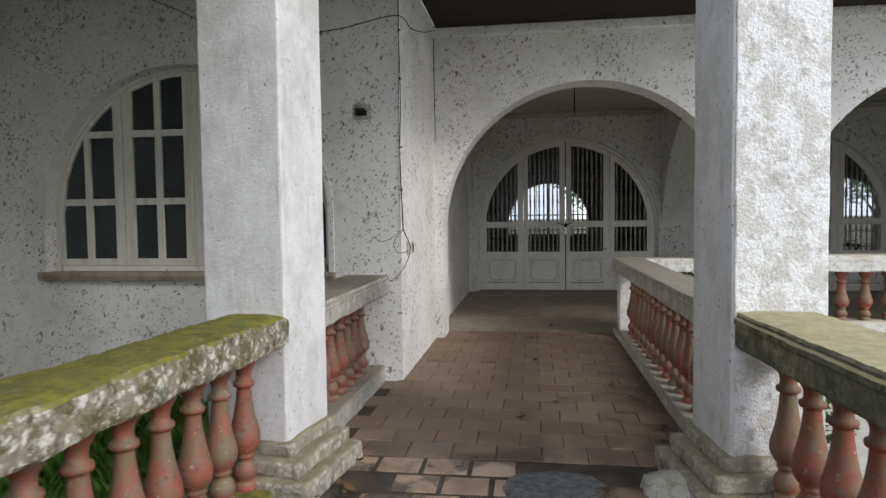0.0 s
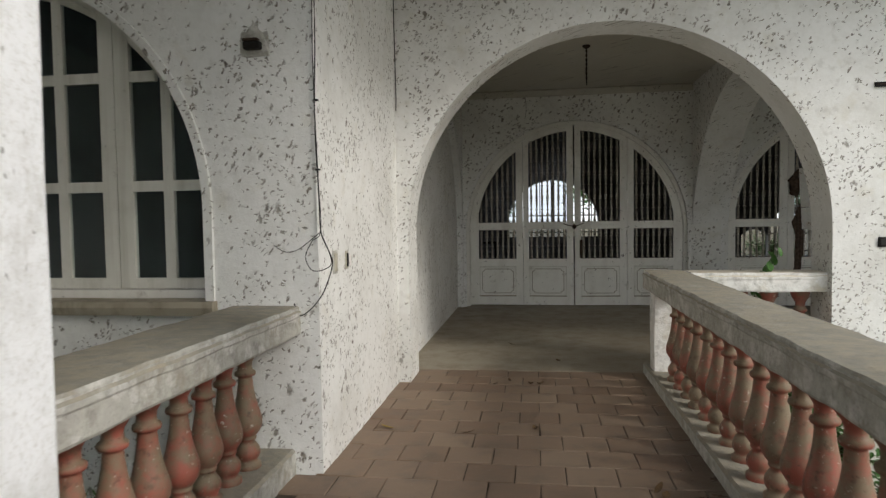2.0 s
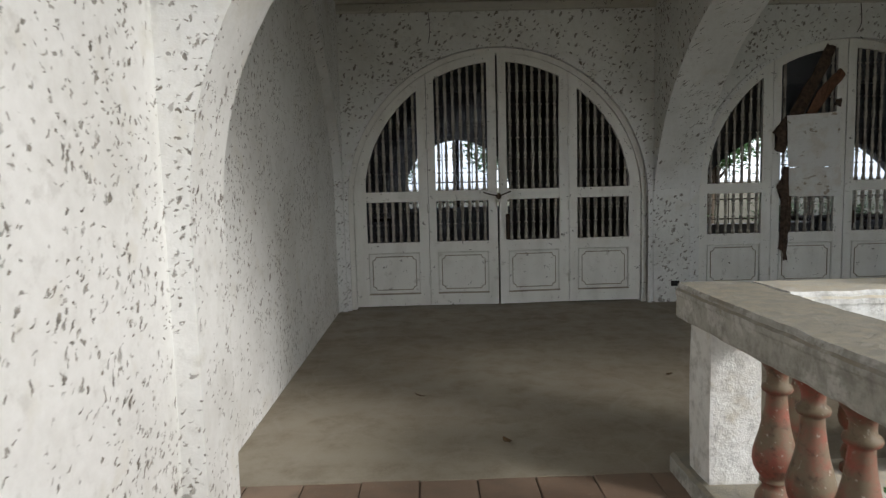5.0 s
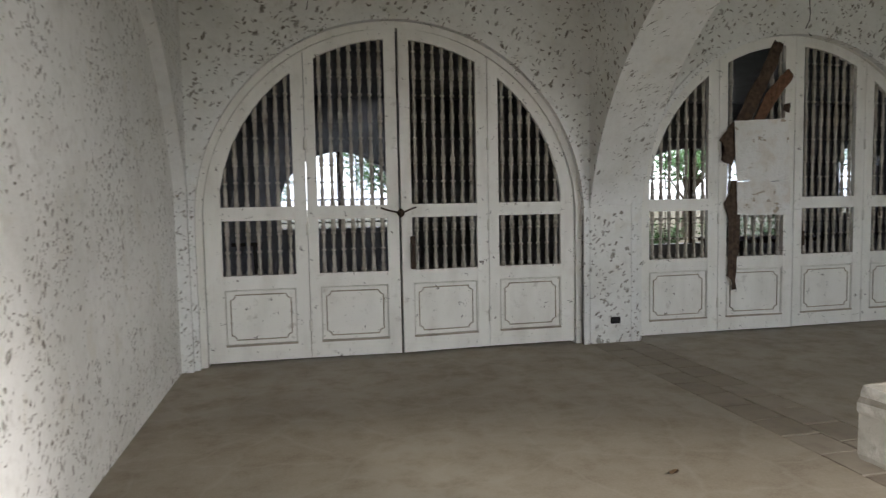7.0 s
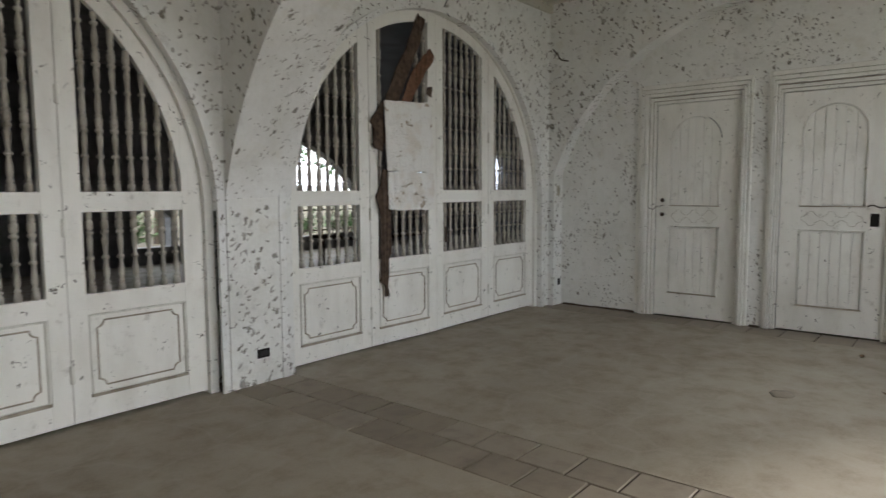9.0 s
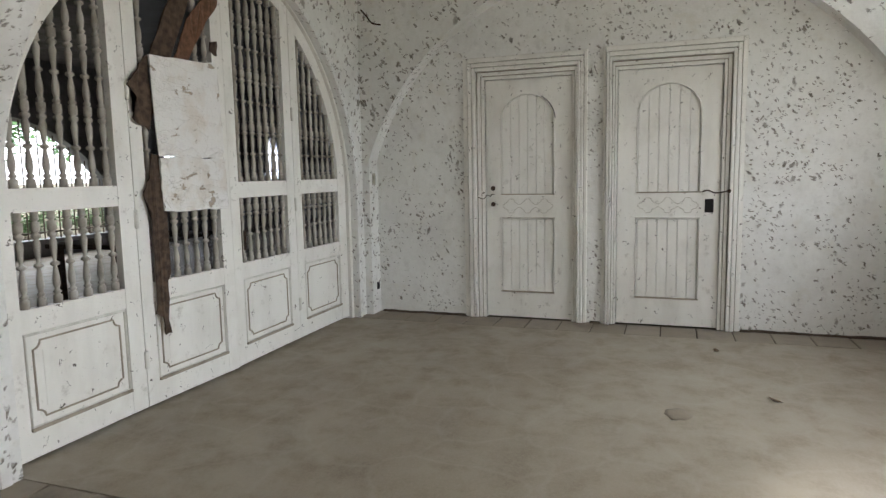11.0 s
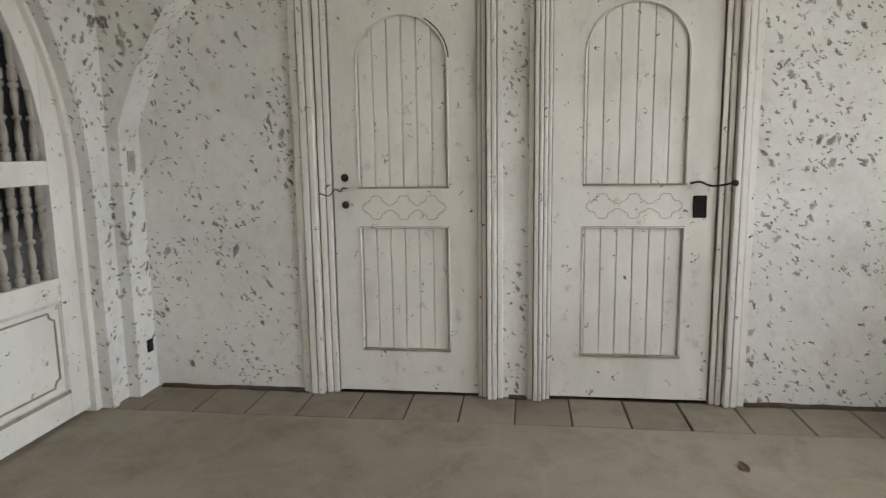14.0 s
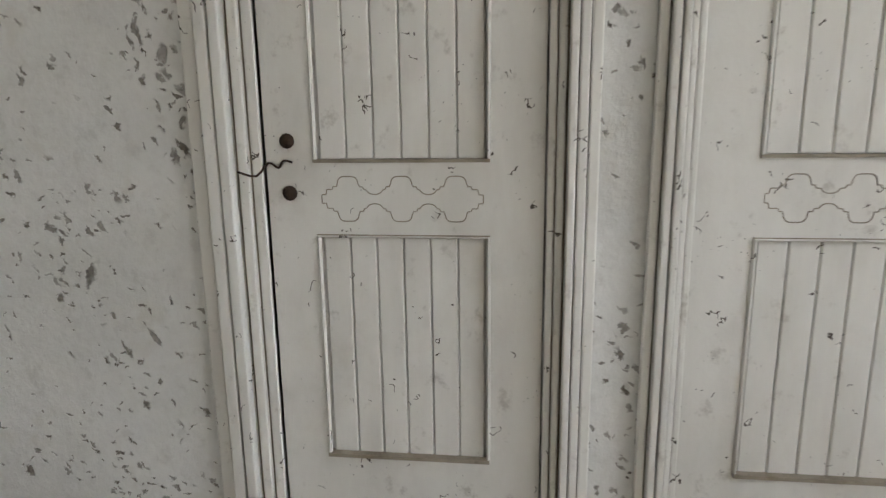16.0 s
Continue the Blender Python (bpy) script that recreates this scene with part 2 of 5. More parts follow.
def screed():
    k = Mat("dusty_cement_screed", 0.7)
    n1, n2, n3 = k.noise(0.8, 5, 0.6), k.noise(4.5, 6, 0.65), k.noise(70, 4, 0.7)
    color = k.mix(k.step(n1, 0.3, 0.7), (0.25, 0.21, 0.155), (0.32, 0.28, 0.215))
    color = k.mix(k.step(n2, 0.45, 0.75, 0, 0.6), color, (0.17, 0.135, 0.095))
    ring = k.cells(2.2, k.warp(k.place(), 3, 0.25), "DISTANCE_TO_EDGE")
    color = k.mix(k.step(ring, 0.0, 0.05, 0.25, 0), color, (0.36, 0.32, 0.26))
    color = k.mix(k.step(n3, 0.35, 0.7, 0, 0.3), color, (0.36, 0.32, 0.26))
    k.bump(k.math("ADD", k.math("MULTIPLY", n2, 0.8), k.math("MULTIPLY", n3, 0.2)), 0.25, 0.006)
    return k.done(color, k.step(n2, 0.3, 0.7, 0.5, 0.75))


def tile(name, a, b, wet=0.0):
    k = Mat(name, 0.75)
    r = k.obj.outputs["Random"]
    n1, n2 = k.noise(5, 6, 0.65), k.noise(40, 5, 0.7)
    color = k.mix(r, a, b)
    color = k.mix(k.step(n1, 0.4, 0.75, 0, 0.7), color, (0.12, 0.085, 0.06))
    color = k.mix(k.step(n2, 0.55, 0.75, 0, 0.45), color, (0.32, 0.26, 0.20))
    k.bump(k.math("ADD", n1, k.math("MULTIPLY", n2, 0.4)), 0.4, 0.006)
    rough = k.step(n1, 0.3, 0.7, 0.72, 0.5)
    if wet:
        y = k.part_of(1)
        damp = k.math("MULTIPLY", k.step(y, 5.4, 3.4), k.step(k.noise(2.3, 6, 0.7), 0.47, 0.56))
        # Right edge: wet stain plus the balustrade's shade, both put into the colour.
        side = k.math("MULTIPLY", k.step(k.math("ADD", k.part_of(0), k.noise(2.6, 6, 0.7)), 1.15, 1.5), k.step(y, 7.4, 6.0, 0, 0.8))
        damp = k.math("MAXIMUM", damp, side)
        color = k.mix(k.math("MULTIPLY", damp, 0.8), color, (0.035, 0.03, 0.026))
        rough = k.math("SUBTRACT", rough, k.math("MULTIPLY", damp, 0.35))
    return k.done(color, rough)


def plain(name, color, rough=0.7, metal=0.0, vary=0.35, scale=12):
    k = Mat(name, rough, metal)
    n = k.noise(scale, 5, 0.65)
    dark = tuple(c * (1 - vary) for c in color)
    k.bump(k.noise(scale * 4, 3), 0.25, 0.003)
    return k.done(k.mix(k.step(n, 0.3, 0.7), color, dark))


def torn_paper():
    """Peeling, creased paper: brown bare patches, damp tide marks and wrinkles."""
    k = Mat("peeling_stained_paper", 0.9)
    bent = k.warp(k.place((1, 1, 1.6)), 7, 0.12)
    torn = k.step(k.noise(6.5, 5, 0.65, bent), 0.615, 0.64)
    damp = k.step(k.noise(3.5, 4, 0.6, k.place((1, 1, 1), (2, 8, 4))), 0.45, 0.62, 0, 0.45)
    crease = k.step(k.math("ABSOLUTE", k.math("SUBTRACT", k.noise(3.2, 3, 0.6, k.place((1, 1, 2.4), (6, 1, 9))), 0.5)), 0.004, 0.016, 1.0, 0.0)
    color = k.mix(damp, (0.76, 0.75, 0.72), (0.58, 0.50, 0.40))
    color = k.mix(k.math("MULTIPLY", crease, 0.10), color, (0.40, 0.36, 0.30))
    color = k.mix(k.math("MULTIPLY", torn, 0.85), color, (0.36, 0.29, 0.21))
    k.bump(k.math("ADD", k.math("ADD", k.noise(9, 5, 0.7), k.math("MULTIPLY", crease, -0.12)), k.math("MULTIPLY", torn, -0.3)), 0.8, 0.02)
    return k.done(color)


STUCCO = rough_stucco()
MOSSY = stone_rail("mossy_cement", (0.27, 0.235, 0.175), (0.105, 0.115, 0.022), (0.62, 0.61, 0.55), 0.92, 1.0, 1.0, (2.1, 1.75, 1.0), 24, 0.85)
GREENRAIL = stone_rail("algae_cement", (0.085, 0.10, 0.055), (0.33, 0.30, 0.19), (0.24, 0.25, 0.19), 0.85, 0.5, 0.8, mottle=0.35)
PLINTH = stone_rail("olive_stained_cement", (0.36, 0.335, 0.27), (0.19, 0.175, 0.10), (0.60, 0.59, 0.54), 0.6, 0.7, 0.7, grain=16, mottle=0.4)
CEMENT = stone_rail("grey_cement", (0.44, 0.43, 0.385), (0.235, 0.22, 0.185), (0.66, 0.65, 0.62), 0.9, 0.55, 0.6, mottle=0.12)
WHITECEMENT = stone_rail("whitewashed_cement", (0.74, 0.73, 0.70), (0.40, 0.36, 0.27), (0.80, 0.80, 0.78), 0.7, 0.5, 0.5)
RED = terracotta()
WHITEGROUND = stone_rail("bleached_cement_ground", (0.56, 0.55, 0.52), (0.38, 0.38, 0.31), (0.66, 0.65, 0.63), 0.35, 0.6, 0.4)
SCREED = screed()
BRICK = tile("brick_paver", (0.212, 0.145, 0.102), (0.272, 0.20, 0.145), 1.0)
PAVER = tile("cement_paver", (0.225, 0.192, 0.145), (0.29, 0.25, 0.195))
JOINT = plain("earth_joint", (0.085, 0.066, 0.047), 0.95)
SOFFIT = plain("dark_timber_soffit", (0.030, 0.020, 0.014), 0.8, 0, 0.5, 20)
RUST = plain("rusty_iron", (0.075, 0.05, 0.035), 0.75, 0.4, 0.5, 60)
MUD = plain("wet_dark_mud", (0.085, 0.068, 0.052), 0.42, 0, 0.7, 7)
PALEBRICK = tile("pale_worn_brick", (0.36, 0.26, 0.19), (0.42, 0.32, 0.25), 1.0)
BLACK = plain("black_cable", (0.02, 0.02, 0.02), 0.6)
HOLLOW = plain("dark_recess", (0.015, 0.013, 0.012), 0.9)
PAPER = torn_paper()
RAG = plain("torn_brown_hardboard", (0.105, 0.072, 0.052), 0.95, 0, 0.6, 25)
REDRAG = plain("torn_reddish_hardboard", (0.19, 0.10, 0.062), 0.95, 0, 0.5, 25)
# Low tone on purpose: the wing room's gloom is put into the colour.
DIMWALL = plain("wing_room_dim_tone", (0.20, 0.225, 0.225), 0.9, 0, 0.4, 3)
# Grey stands for an unlit back room, its dimness painted into the walls.
ROOMWALL = plain("back_room_dim_tone", (0.26, 0.26, 0.26), 0.9, 0, 0.4, 3)
SWITCHMAT = plain("grubby_switch_plate", (0.50, 0.47, 0.38), 0.6)
EARTH = plain("damp_garden_earth", (0.10, 0.085, 0.05), 0.95, 0, 0.5, 3)
LEAF = plain("green_leaf", (0.055, 0.14, 0.03), 0.5, 0, 0.45, 14)
BARK = plain("tree_bark", (0.12, 0.09, 0.065), 0.9, 0, 0.5, 14)
DRY = plain("dry_leaf", (0.14, 0.085, 0.04), 0.85, 0, 0.5, 30)
GLASSMAT = Mat("old_window_glass", 0.06)
GLASSMAT.b.inputs["Transmission Weight"].default_value = 1.0
GLASSMAT.b.inputs["IOR"].default_value = 1.3
GLASSMAT.bump(GLASSMAT.noise(3, 2), 0.15, 0.01)
GLASS = GLASSMAT.done((0.75, 0.82, 0.80), GLASSMAT.step(GLASSMAT.noise(9, 5, 0.7), 0.4, 0.7, 0.03, 0.2))


DOORMAT = Mat("dusty_door_glass", 0.08)
DOORMAT.b.inputs["Transmission Weight"].default_value = 0.985
DOORMAT.b.inputs["IOR"].default_value = 1.16
DOORGLASS = DOORMAT.done((0.72, 0.76, 0.84), DOORMAT.step(DOORMAT.noise(7, 5, 0.7), 0.4, 0.7, 0.03, 0.10))


# ---- mesh helpers ----
def box_bm(x0, x1, y0, y1, z0, z1, bevel=0.0, seg=2, bm=None):
    own = bm is None
    b = bmesh.new()
    bmesh.ops.create_cube(b, size=1)
    for v in b.verts:
        v.co = Vector(((x0 + x1) / 2 + v.co.x * (x1 - x0), (y0 + y1) / 2 + v.co.y * (y1 - y0), (z0 + z1) / 2 + v.co.z * (z1 - z0)))
    if bevel:
        bmesh.ops.bevel(b, geom=b.edges[:], offset=bevel, segments=seg, affect="EDGES", profile=0.5)
    if own:
        return b
    tmp = bpy.data.meshes.new("tmp")
    b.to_mesh(tmp)
    b.free()
    bm.from_mesh(tmp)
    bpy.data.meshes.remove(tmp)
    return bm


def add_quad(bm, pts):
    return bm.faces.new([bm.verts.new(p) for p in pts])


def finish(bm, smooth=False):
    bmesh.ops.remove_doubles(bm, verts=bm.verts, dist=1e-5)
    bmesh.ops.recalc_face_normals(bm, faces=bm.faces)
    if smooth:
        for f in bm.faces:
            f.smooth = True
    return bm


def mesh_of(name, bm, material):
    me = bpy.data.meshes.new(name)
    bm.to_mesh(me)
    bm.free()
    for m in material if isinstance(material, (list, tuple)) else [material]:
        me.materials.append(m)
    return me


def thing(name, bm, material, label, category, group="", kind="", at=None):
    ob = new(name, mesh_of(name, bm, material))
    if at is not None:
        ob.matrix_world = at
    return tagged(ob, label, category, group, kind)


def holder(name, at, label, category, group="", kind=""):
    ob = new(name)
    ob.empty_display_size = 0.1
    ob.matrix_world = at
    return tagged(ob, label, category, group, kind)


def part(name, bm, material, parent, label="", at=None):
    me = bm if isinstance(bm, bpy.types.Mesh) else mesh_of(name, bm, material)
    ob = new(name, me)
    ob.parent = parent
    if at is not None:
        ob.matrix_local = at
    return tagged(ob, label)


def structure(name, bm, material, label, category):
    return thing(name, bm, material, label, category, kind="structure")


def lathe(profile, seg=16, caps=True):
    """A turned solid from (radius, height) pairs."""
    bm = bmesh.new()
    rings = [[bm.verts.new((r * math.cos(a * 2 * math.pi / seg), r * math.sin(a * 2 * math.pi / seg), z)) for a in range(seg)] for r, z in profile]
    for lo, hi in zip(rings, rings[1:]):
        for i in range(seg):
            f = bm.faces.new((lo[i], lo[(i + 1) % seg], hi[(i + 1) % seg], hi[i]))
            f.smooth = True
    if caps:
        bm.faces.new(rings[0][::-1])
        bm.faces.new(rings[-1])
    return bm


def tube(points, radius, seg=6):
    bm = bmesh.new()
    rings = []
    pts = [Vector(p) for p in points]
    for i, p in enumerate(pts):
        d = (pts[min(i + 1, len(pts) - 1)] - pts[max(i - 1, 0)]).normalized()
        q = d.to_track_quat("Z", "Y")
        rings.append([bm.verts.new(p + q @ Vector((radius * math.cos(a * 2 * math.pi / seg), radius * math.sin(a * 2 * math.pi / seg), 0))) for a in range(seg)])
    for lo, hi in zip(rings, rings[1:]):
        for i in range(seg):
            bm.faces.new((lo[i], lo[(i + 1) % seg], hi[(i + 1) % seg], hi[i])).smooth = True
    return bm


def wavy(points, n=8, jitter=0.0):
    """A smooth line through a few points."""
    out, ps = [], [Vector(p) for p in points]
    for i in range(len(ps) - 1):
        a, b, c, d = ps[max(i - 1, 0)], ps[i], ps[i + 1], ps[min(i + 2, len(ps) - 1)]
        for s in range(n):
            t = s / n
            p = 0.5 * (2 * b + (c - a) * t + (2 * a - 5 * b + 4 * c - d) * t * t + (3 * b - a - 3 * c + d) * t ** 3)
            out.append(p + Vector([random.uniform(-jitter, jitter) for _ in range(3)]))
    return out + [ps[-1]]


def arch_wall(u0, u1, top, openings, d0, d1, axis, foot=0.0, seg=40, wear=0.0):
    """A wall along u from u0 to u1, d0 to d1 thick, with openings (centre, half, radius, centre height, sill):
    vertical jambs to the curve, and the curve above."""
    bm = bmesh.new()

    def P(u, d, z):
        return (u, d, z) if axis == "x" else (d, u, z)

    def slab(a, b, z0, z1, sides=(True, True), cap=True):
        if b - a < 1e-4 or z1 - z0 < 1e-4:
            return
        add_quad(bm, [P(a, d0, z0), P(b, d0, z0), P(b, d0, z1), P(a, d0, z1)])
        add_quad(bm, [P(a, d1, z0), P(b, d1, z0), P(b, d1, z1), P(a, d1, z1)])
        if sides[0]:
            add_quad(bm, [P(a, d0, z0), P(a, d1, z0), P(a, d1, z1), P(a, d0, z1)])
        if sides[1]:
            add_quad(bm, [P(b, d0, z0), P(b, d1, z0), P(b, d1, z1), P(b, d0, z1)])
        if cap:
            add_quad(bm, [P(a, d0, z1), P(b, d0, z1), P(b, d1, z1), P(a, d1, z1)])

    at = u0
    for c, half, r, zc, sill in sorted(openings):
        lo, hi = max(c - half, u0), min(c + half, u1)
        spring = zc + math.sqrt(max(r * r - half * half, 0))
        slab(at, lo, foot, spring, (at == u0, True), False)
        slab(at, lo, spring, top, (at == u0, False))
        if sill > foot:
            slab(lo, hi, foot, sill, (False, False))
        pts = []
        for i in range(seg + 1):
            ang = math.pi * i / seg
            u = c - half * math.cos(ang)
            pts.append((min(max(u, lo), hi), zc + math.sqrt(max(r * r - (u - c) ** 2, 0))))
        for (ua, za), (ub, zb) in zip(pts, pts[1:]):
            if ub - ua < 1e-6:
                continue
            for d in (d0, d1):
                add_quad(bm, [P(ua, d, za), P(ub, d, zb), P(ub, d, top), P(ua, d, top)])
            add_quad(bm, [P(ua, d0, za), P(ub, d0, zb), P(ub, d1, zb), P(ua, d1, za)]).material_index = 1
            add_quad(bm, [P(ua, d0, top), P(ub, d0, top), P(ub, d1, top), P(ua, d1, top)])
        at = hi
    slab(at, u1, foot, top, (bool(openings), True))
    bm = finish(bm)
    return bm


def ring_bm(c, zc, r0, r1, d0, d1, half_angle=90, seg=48, legs=None):
    """A curved band in the xz plane between two radii, from d0 to d1 in y, with straight legs down to a height."""
    bm = bmesh.new()
    line = []
    a0 = math.radians(90 - half_angle)
    if legs is not None:
        line.append((math.cos(math.pi - a0), None, legs))
    for i in range(seg + 1):
        a = math.pi - a0 - (math.pi - 2 * a0) * i / seg
        line.append((math.cos(a), math.sin(a), None))
    if legs is not None:
        line.append((math.cos(a0), None, legs))

    def pt(item, r, d):
        cx, sz, z = item
        return (c + r * cx, d, z if z is not None else zc + r * sz)

    for a, b in zip(line, line[1:]):
        add_quad(bm, [pt(a, r0, d0), pt(b, r0, d0), pt(b, r1, d0), pt(a, r1, d0)])
        add_quad(bm, [pt(a, r0, d1), pt(b, r0, d1), pt(b, r1, d1), pt(a, r1, d1)])
        add_quad(bm, [pt(a, r0, d0), pt(b, r0, d0), pt(b, r0, d1), pt(a, r0, d1)])
        add_quad(bm, [pt(a, r1, d0), pt(b, r1, d0), pt(b, r1, d1), pt(a, r1, d1)])
    for e in (line[0], line[-1]):
        add_quad(bm, [pt(e, r0, d0), pt(e, r1, d0), pt(e, r1, d1), pt(e, r0, d1)])
    return finish(bm)


# ---- the large structure ----
HALL_W, HALL_E, HALL_S, HALL_N = -1.05, 6.60, 8.20, 12.40
CEIL = 3.27

# ground, floors
bm = bmesh.new()
add_quad(bm, [(-300, -300, -0.3), (300, -300, -0.3), (300, 300, -0.3), (-300, 300, -0.3)])
structure("ground", bm, EARTH, "damp garden earth around the house", "ground")
structure("floor", box_bm(-1.3, 1.35, -3.0, 8.22, -0.32, -0.009), JOINT, "earth-filled bed under the brick walkway", "floor")
structure("floor_mud", box_bm(-1.05, 1.0, 2.6, 4.2, -0.1, -0.006), MUD, "dark wet mud between the loose bricks", "floor")
structure("floor_hall", box_bm(-1.3, 6.9, 8.22, 12.62, -0.32, -0.009), JOINT, "mortar bed under the cement hall floor", "floor")
structure("floor_room", box_bm(-6.0, 22.0, 12.62, 20.6, -0.32, -0.005), SCREED, "bare cement floor of the back room", "floor")
for x0, x1 in ((-1.1, 2.42), (2.92, 6.25)):
    structure("screed", box_bm(x0, x1, 8.22 if x0 < 0 else 7.8, 12.6, -0.1, 0.0), SCREED, "dusty brown cement screed floor of the hall", "floor")

# hall walls
structure("wall_front", arch_wall(HALL_W - 0.3, 2.92, 3.6, [(0.735, 1.63, 1.63, 1.25, 0)], 7.74, 8.12, "x"), [PLASTER, PLASTER_SMOOTH],
          "white pitted plaster wall with a round arch", "wall")
structure("wall_front_east", arch_wall(2.92, 6.9, 3.6, [(4.50, 1.60, 1.60, 1.27, 0)], 7.74, 7.90, "x"), [PLASTER, PLASTER_SMOOTH],
          "white pitted plaster wall with a round arch", "wall")
structure("wall_back", arch_wall(HALL_W - 0.3, 6.9, 3.6, [(0.72, 1.64, 1.64, 1.17, 0), (4.56, 1.70, 1.70, 1.12, 0)], HALL_N, 12.62, "x"), [PLASTER_HALL, PLASTER_SMOOTH],
          "pitted plaster wall with two arched doorways", "wall")
structure("wall_west", box_bm(HALL_W - 0.3, HALL_W, 8.20, 12.40, 0, 3.6), PLASTER, "white pitted plaster side wall of the hall", "wall")
structure("wall_cross", arch_wall(7.9, 12.40, 3.6, [(10.13, 2.26, 2.33, 0.68, 0)], 2.42, 2.92, "y"), [PLASTER_HALL, PLASTER_SMOOTH],
          "broad plaster cross arch dividing the hall", "wall")
structure("wall_east_arch", arch_wall(7.9, 12.40, 3.6, [(10.13, 2.20, 2.33, 0.68, 0)], 6.42, 6.60, "y"), [PLASTER_HALL, PLASTER_SMOOTH],
          "shallow blind arch on the end wall", "wall")
structure("wall_west_arch", arch_wall(8.2, 12.40, 3.6, [(10.13, 2.20, 2.33, 0.68, 0)], HALL_W, HALL_W + 0.09, "y"), [PLASTER, PLASTER_SMOOTH],
          "shallow blind arch on the side wall", "wall")
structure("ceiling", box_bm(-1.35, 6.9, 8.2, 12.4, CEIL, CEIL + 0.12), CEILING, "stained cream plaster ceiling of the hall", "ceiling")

# end wall with two door openings
bm = bmesh.new()
DOORS_E = [(10.875, 0.385, 2.13), (9.71, 0.405, 2.14)]
for y0, y1, z0, z1 in ((11.26, 12.7, 0, 3.6), (10.115, 10.49, 0, 3.6), (7.4, 9.305, 0, 3.6), (10.49, 11.26, 2.13, 3.6), (9.305, 10.115, 2.14, 3.6)):
    box_bm(6.60, 6.85, y0, y1, z0, z1, bm=bm)
structure("wall_east", bm, PLASTER_END, "white plaster end wall with dark pits", "wall")

# wing with the large window
structure("ground_court", box_bm(1.36, 12.0, -6.0, 7.72, -0.5, -0.26), WHITEGROUND, "pale cement ground of the sunny court", "ground")
WIN_C, WIN_R, WIN_Z, WIN_SILL = -2.965, 1.34, 1.42, 0.93
structure("wall_wing", arch_wall(-9.0, -0.9905, 5.2, [(WIN_C, WIN_R, WIN_R, WIN_Z, WIN_SILL)], 5.78, 6.02, "x", foot=-0.3), [PLASTER, PLASTER_SMOOTH],
          "grey pitted plaster wall with an arched window", "wall")
structure("wall_wing_side", box_bm(-1.26, -0.990, 6.02, 7.74, -0.3, 5.2), PLASTER, "bright pitted plaster wall beside the walkway", "wall")
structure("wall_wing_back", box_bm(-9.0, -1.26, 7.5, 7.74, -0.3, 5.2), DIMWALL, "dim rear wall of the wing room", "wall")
# Unseen backing added so no sky shows round the end doors.
structure("wall_east_back", box_bm(6.86, 7.0, 7.4, 12.4, 0, 3.6), ROOMWALL, "unseen backing that stops light leaking past the end doors", "wall")
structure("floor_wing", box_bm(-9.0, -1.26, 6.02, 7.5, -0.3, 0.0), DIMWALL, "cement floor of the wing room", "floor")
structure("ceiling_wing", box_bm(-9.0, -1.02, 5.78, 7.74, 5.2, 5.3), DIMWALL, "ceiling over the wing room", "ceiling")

# Two unseen walls, added to cut the light reaching the left yard.
structure("wall_yard_west", box_bm(-6.0, -5.8, -1.2, 5.78, -0.3, 3.62), PLASTER, "unseen plaster wall added to darken the grass yard", "wall")
structure("wall_yard_south", box_bm(-5.8, -2.6, -1.2, -1.0, -0.3, 3.62), PLASTER, "unseen plaster wall added to darken the grass yard", "wall")

# back room
ROOM_N = 20.0
ROOM_ARCHES = [(0.60, 1.19, 1.19, 1.17, 0.85), (8.40, 2.35, 2.75, -0.33, 0.30), (12.75, 0.55, 0.55, 2.00, 0.90), (16.40, 0.45, 0.45, 1.95, 0.90)]
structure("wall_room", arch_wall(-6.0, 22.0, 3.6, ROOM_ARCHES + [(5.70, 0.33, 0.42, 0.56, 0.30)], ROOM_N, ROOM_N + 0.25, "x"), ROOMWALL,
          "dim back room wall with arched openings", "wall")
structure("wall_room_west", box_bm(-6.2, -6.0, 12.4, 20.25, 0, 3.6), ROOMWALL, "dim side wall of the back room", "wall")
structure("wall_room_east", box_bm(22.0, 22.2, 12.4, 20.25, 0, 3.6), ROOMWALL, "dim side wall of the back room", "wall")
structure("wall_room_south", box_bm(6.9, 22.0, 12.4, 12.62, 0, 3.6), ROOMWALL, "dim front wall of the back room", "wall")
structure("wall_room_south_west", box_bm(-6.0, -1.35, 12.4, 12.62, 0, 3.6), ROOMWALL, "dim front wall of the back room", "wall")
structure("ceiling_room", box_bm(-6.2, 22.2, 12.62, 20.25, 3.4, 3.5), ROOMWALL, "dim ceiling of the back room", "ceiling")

# soffit and cornice
structure("soffit", box_bm(-0.95, 9.0, 6.65, 7.74, 3.52, 3.62), SOFFIT, "dark stained timber soffit of the eaves", "soffit")
# Assumed roof, out of view, added to shade the wing wall.
structure("soffit_wing", box_bm(-9.0, -0.95, -1.0, 5.78, 3.62, 3.72), SOFFIT, "assumed timber soffit, out of view, shading the wing wall", "soffit")
# Second assumed roof, never in view; it keeps skylight off the walkway.
structure("soffit_middle", box_bm(-0.95, 1.45, 3.55, 6.65, 3.64, 3.74), SOFFIT, "assumed timber soffit, out of view, shading the brick walkway", "soffit")
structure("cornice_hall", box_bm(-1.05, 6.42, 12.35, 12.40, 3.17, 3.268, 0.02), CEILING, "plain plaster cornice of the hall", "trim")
structure("cornice", box_bm(-1.0, 6.9, 7.68, 7.74, 3.40, 3.52, 0.02), PLASTER, "white plaster cornice under the eaves", "trim")


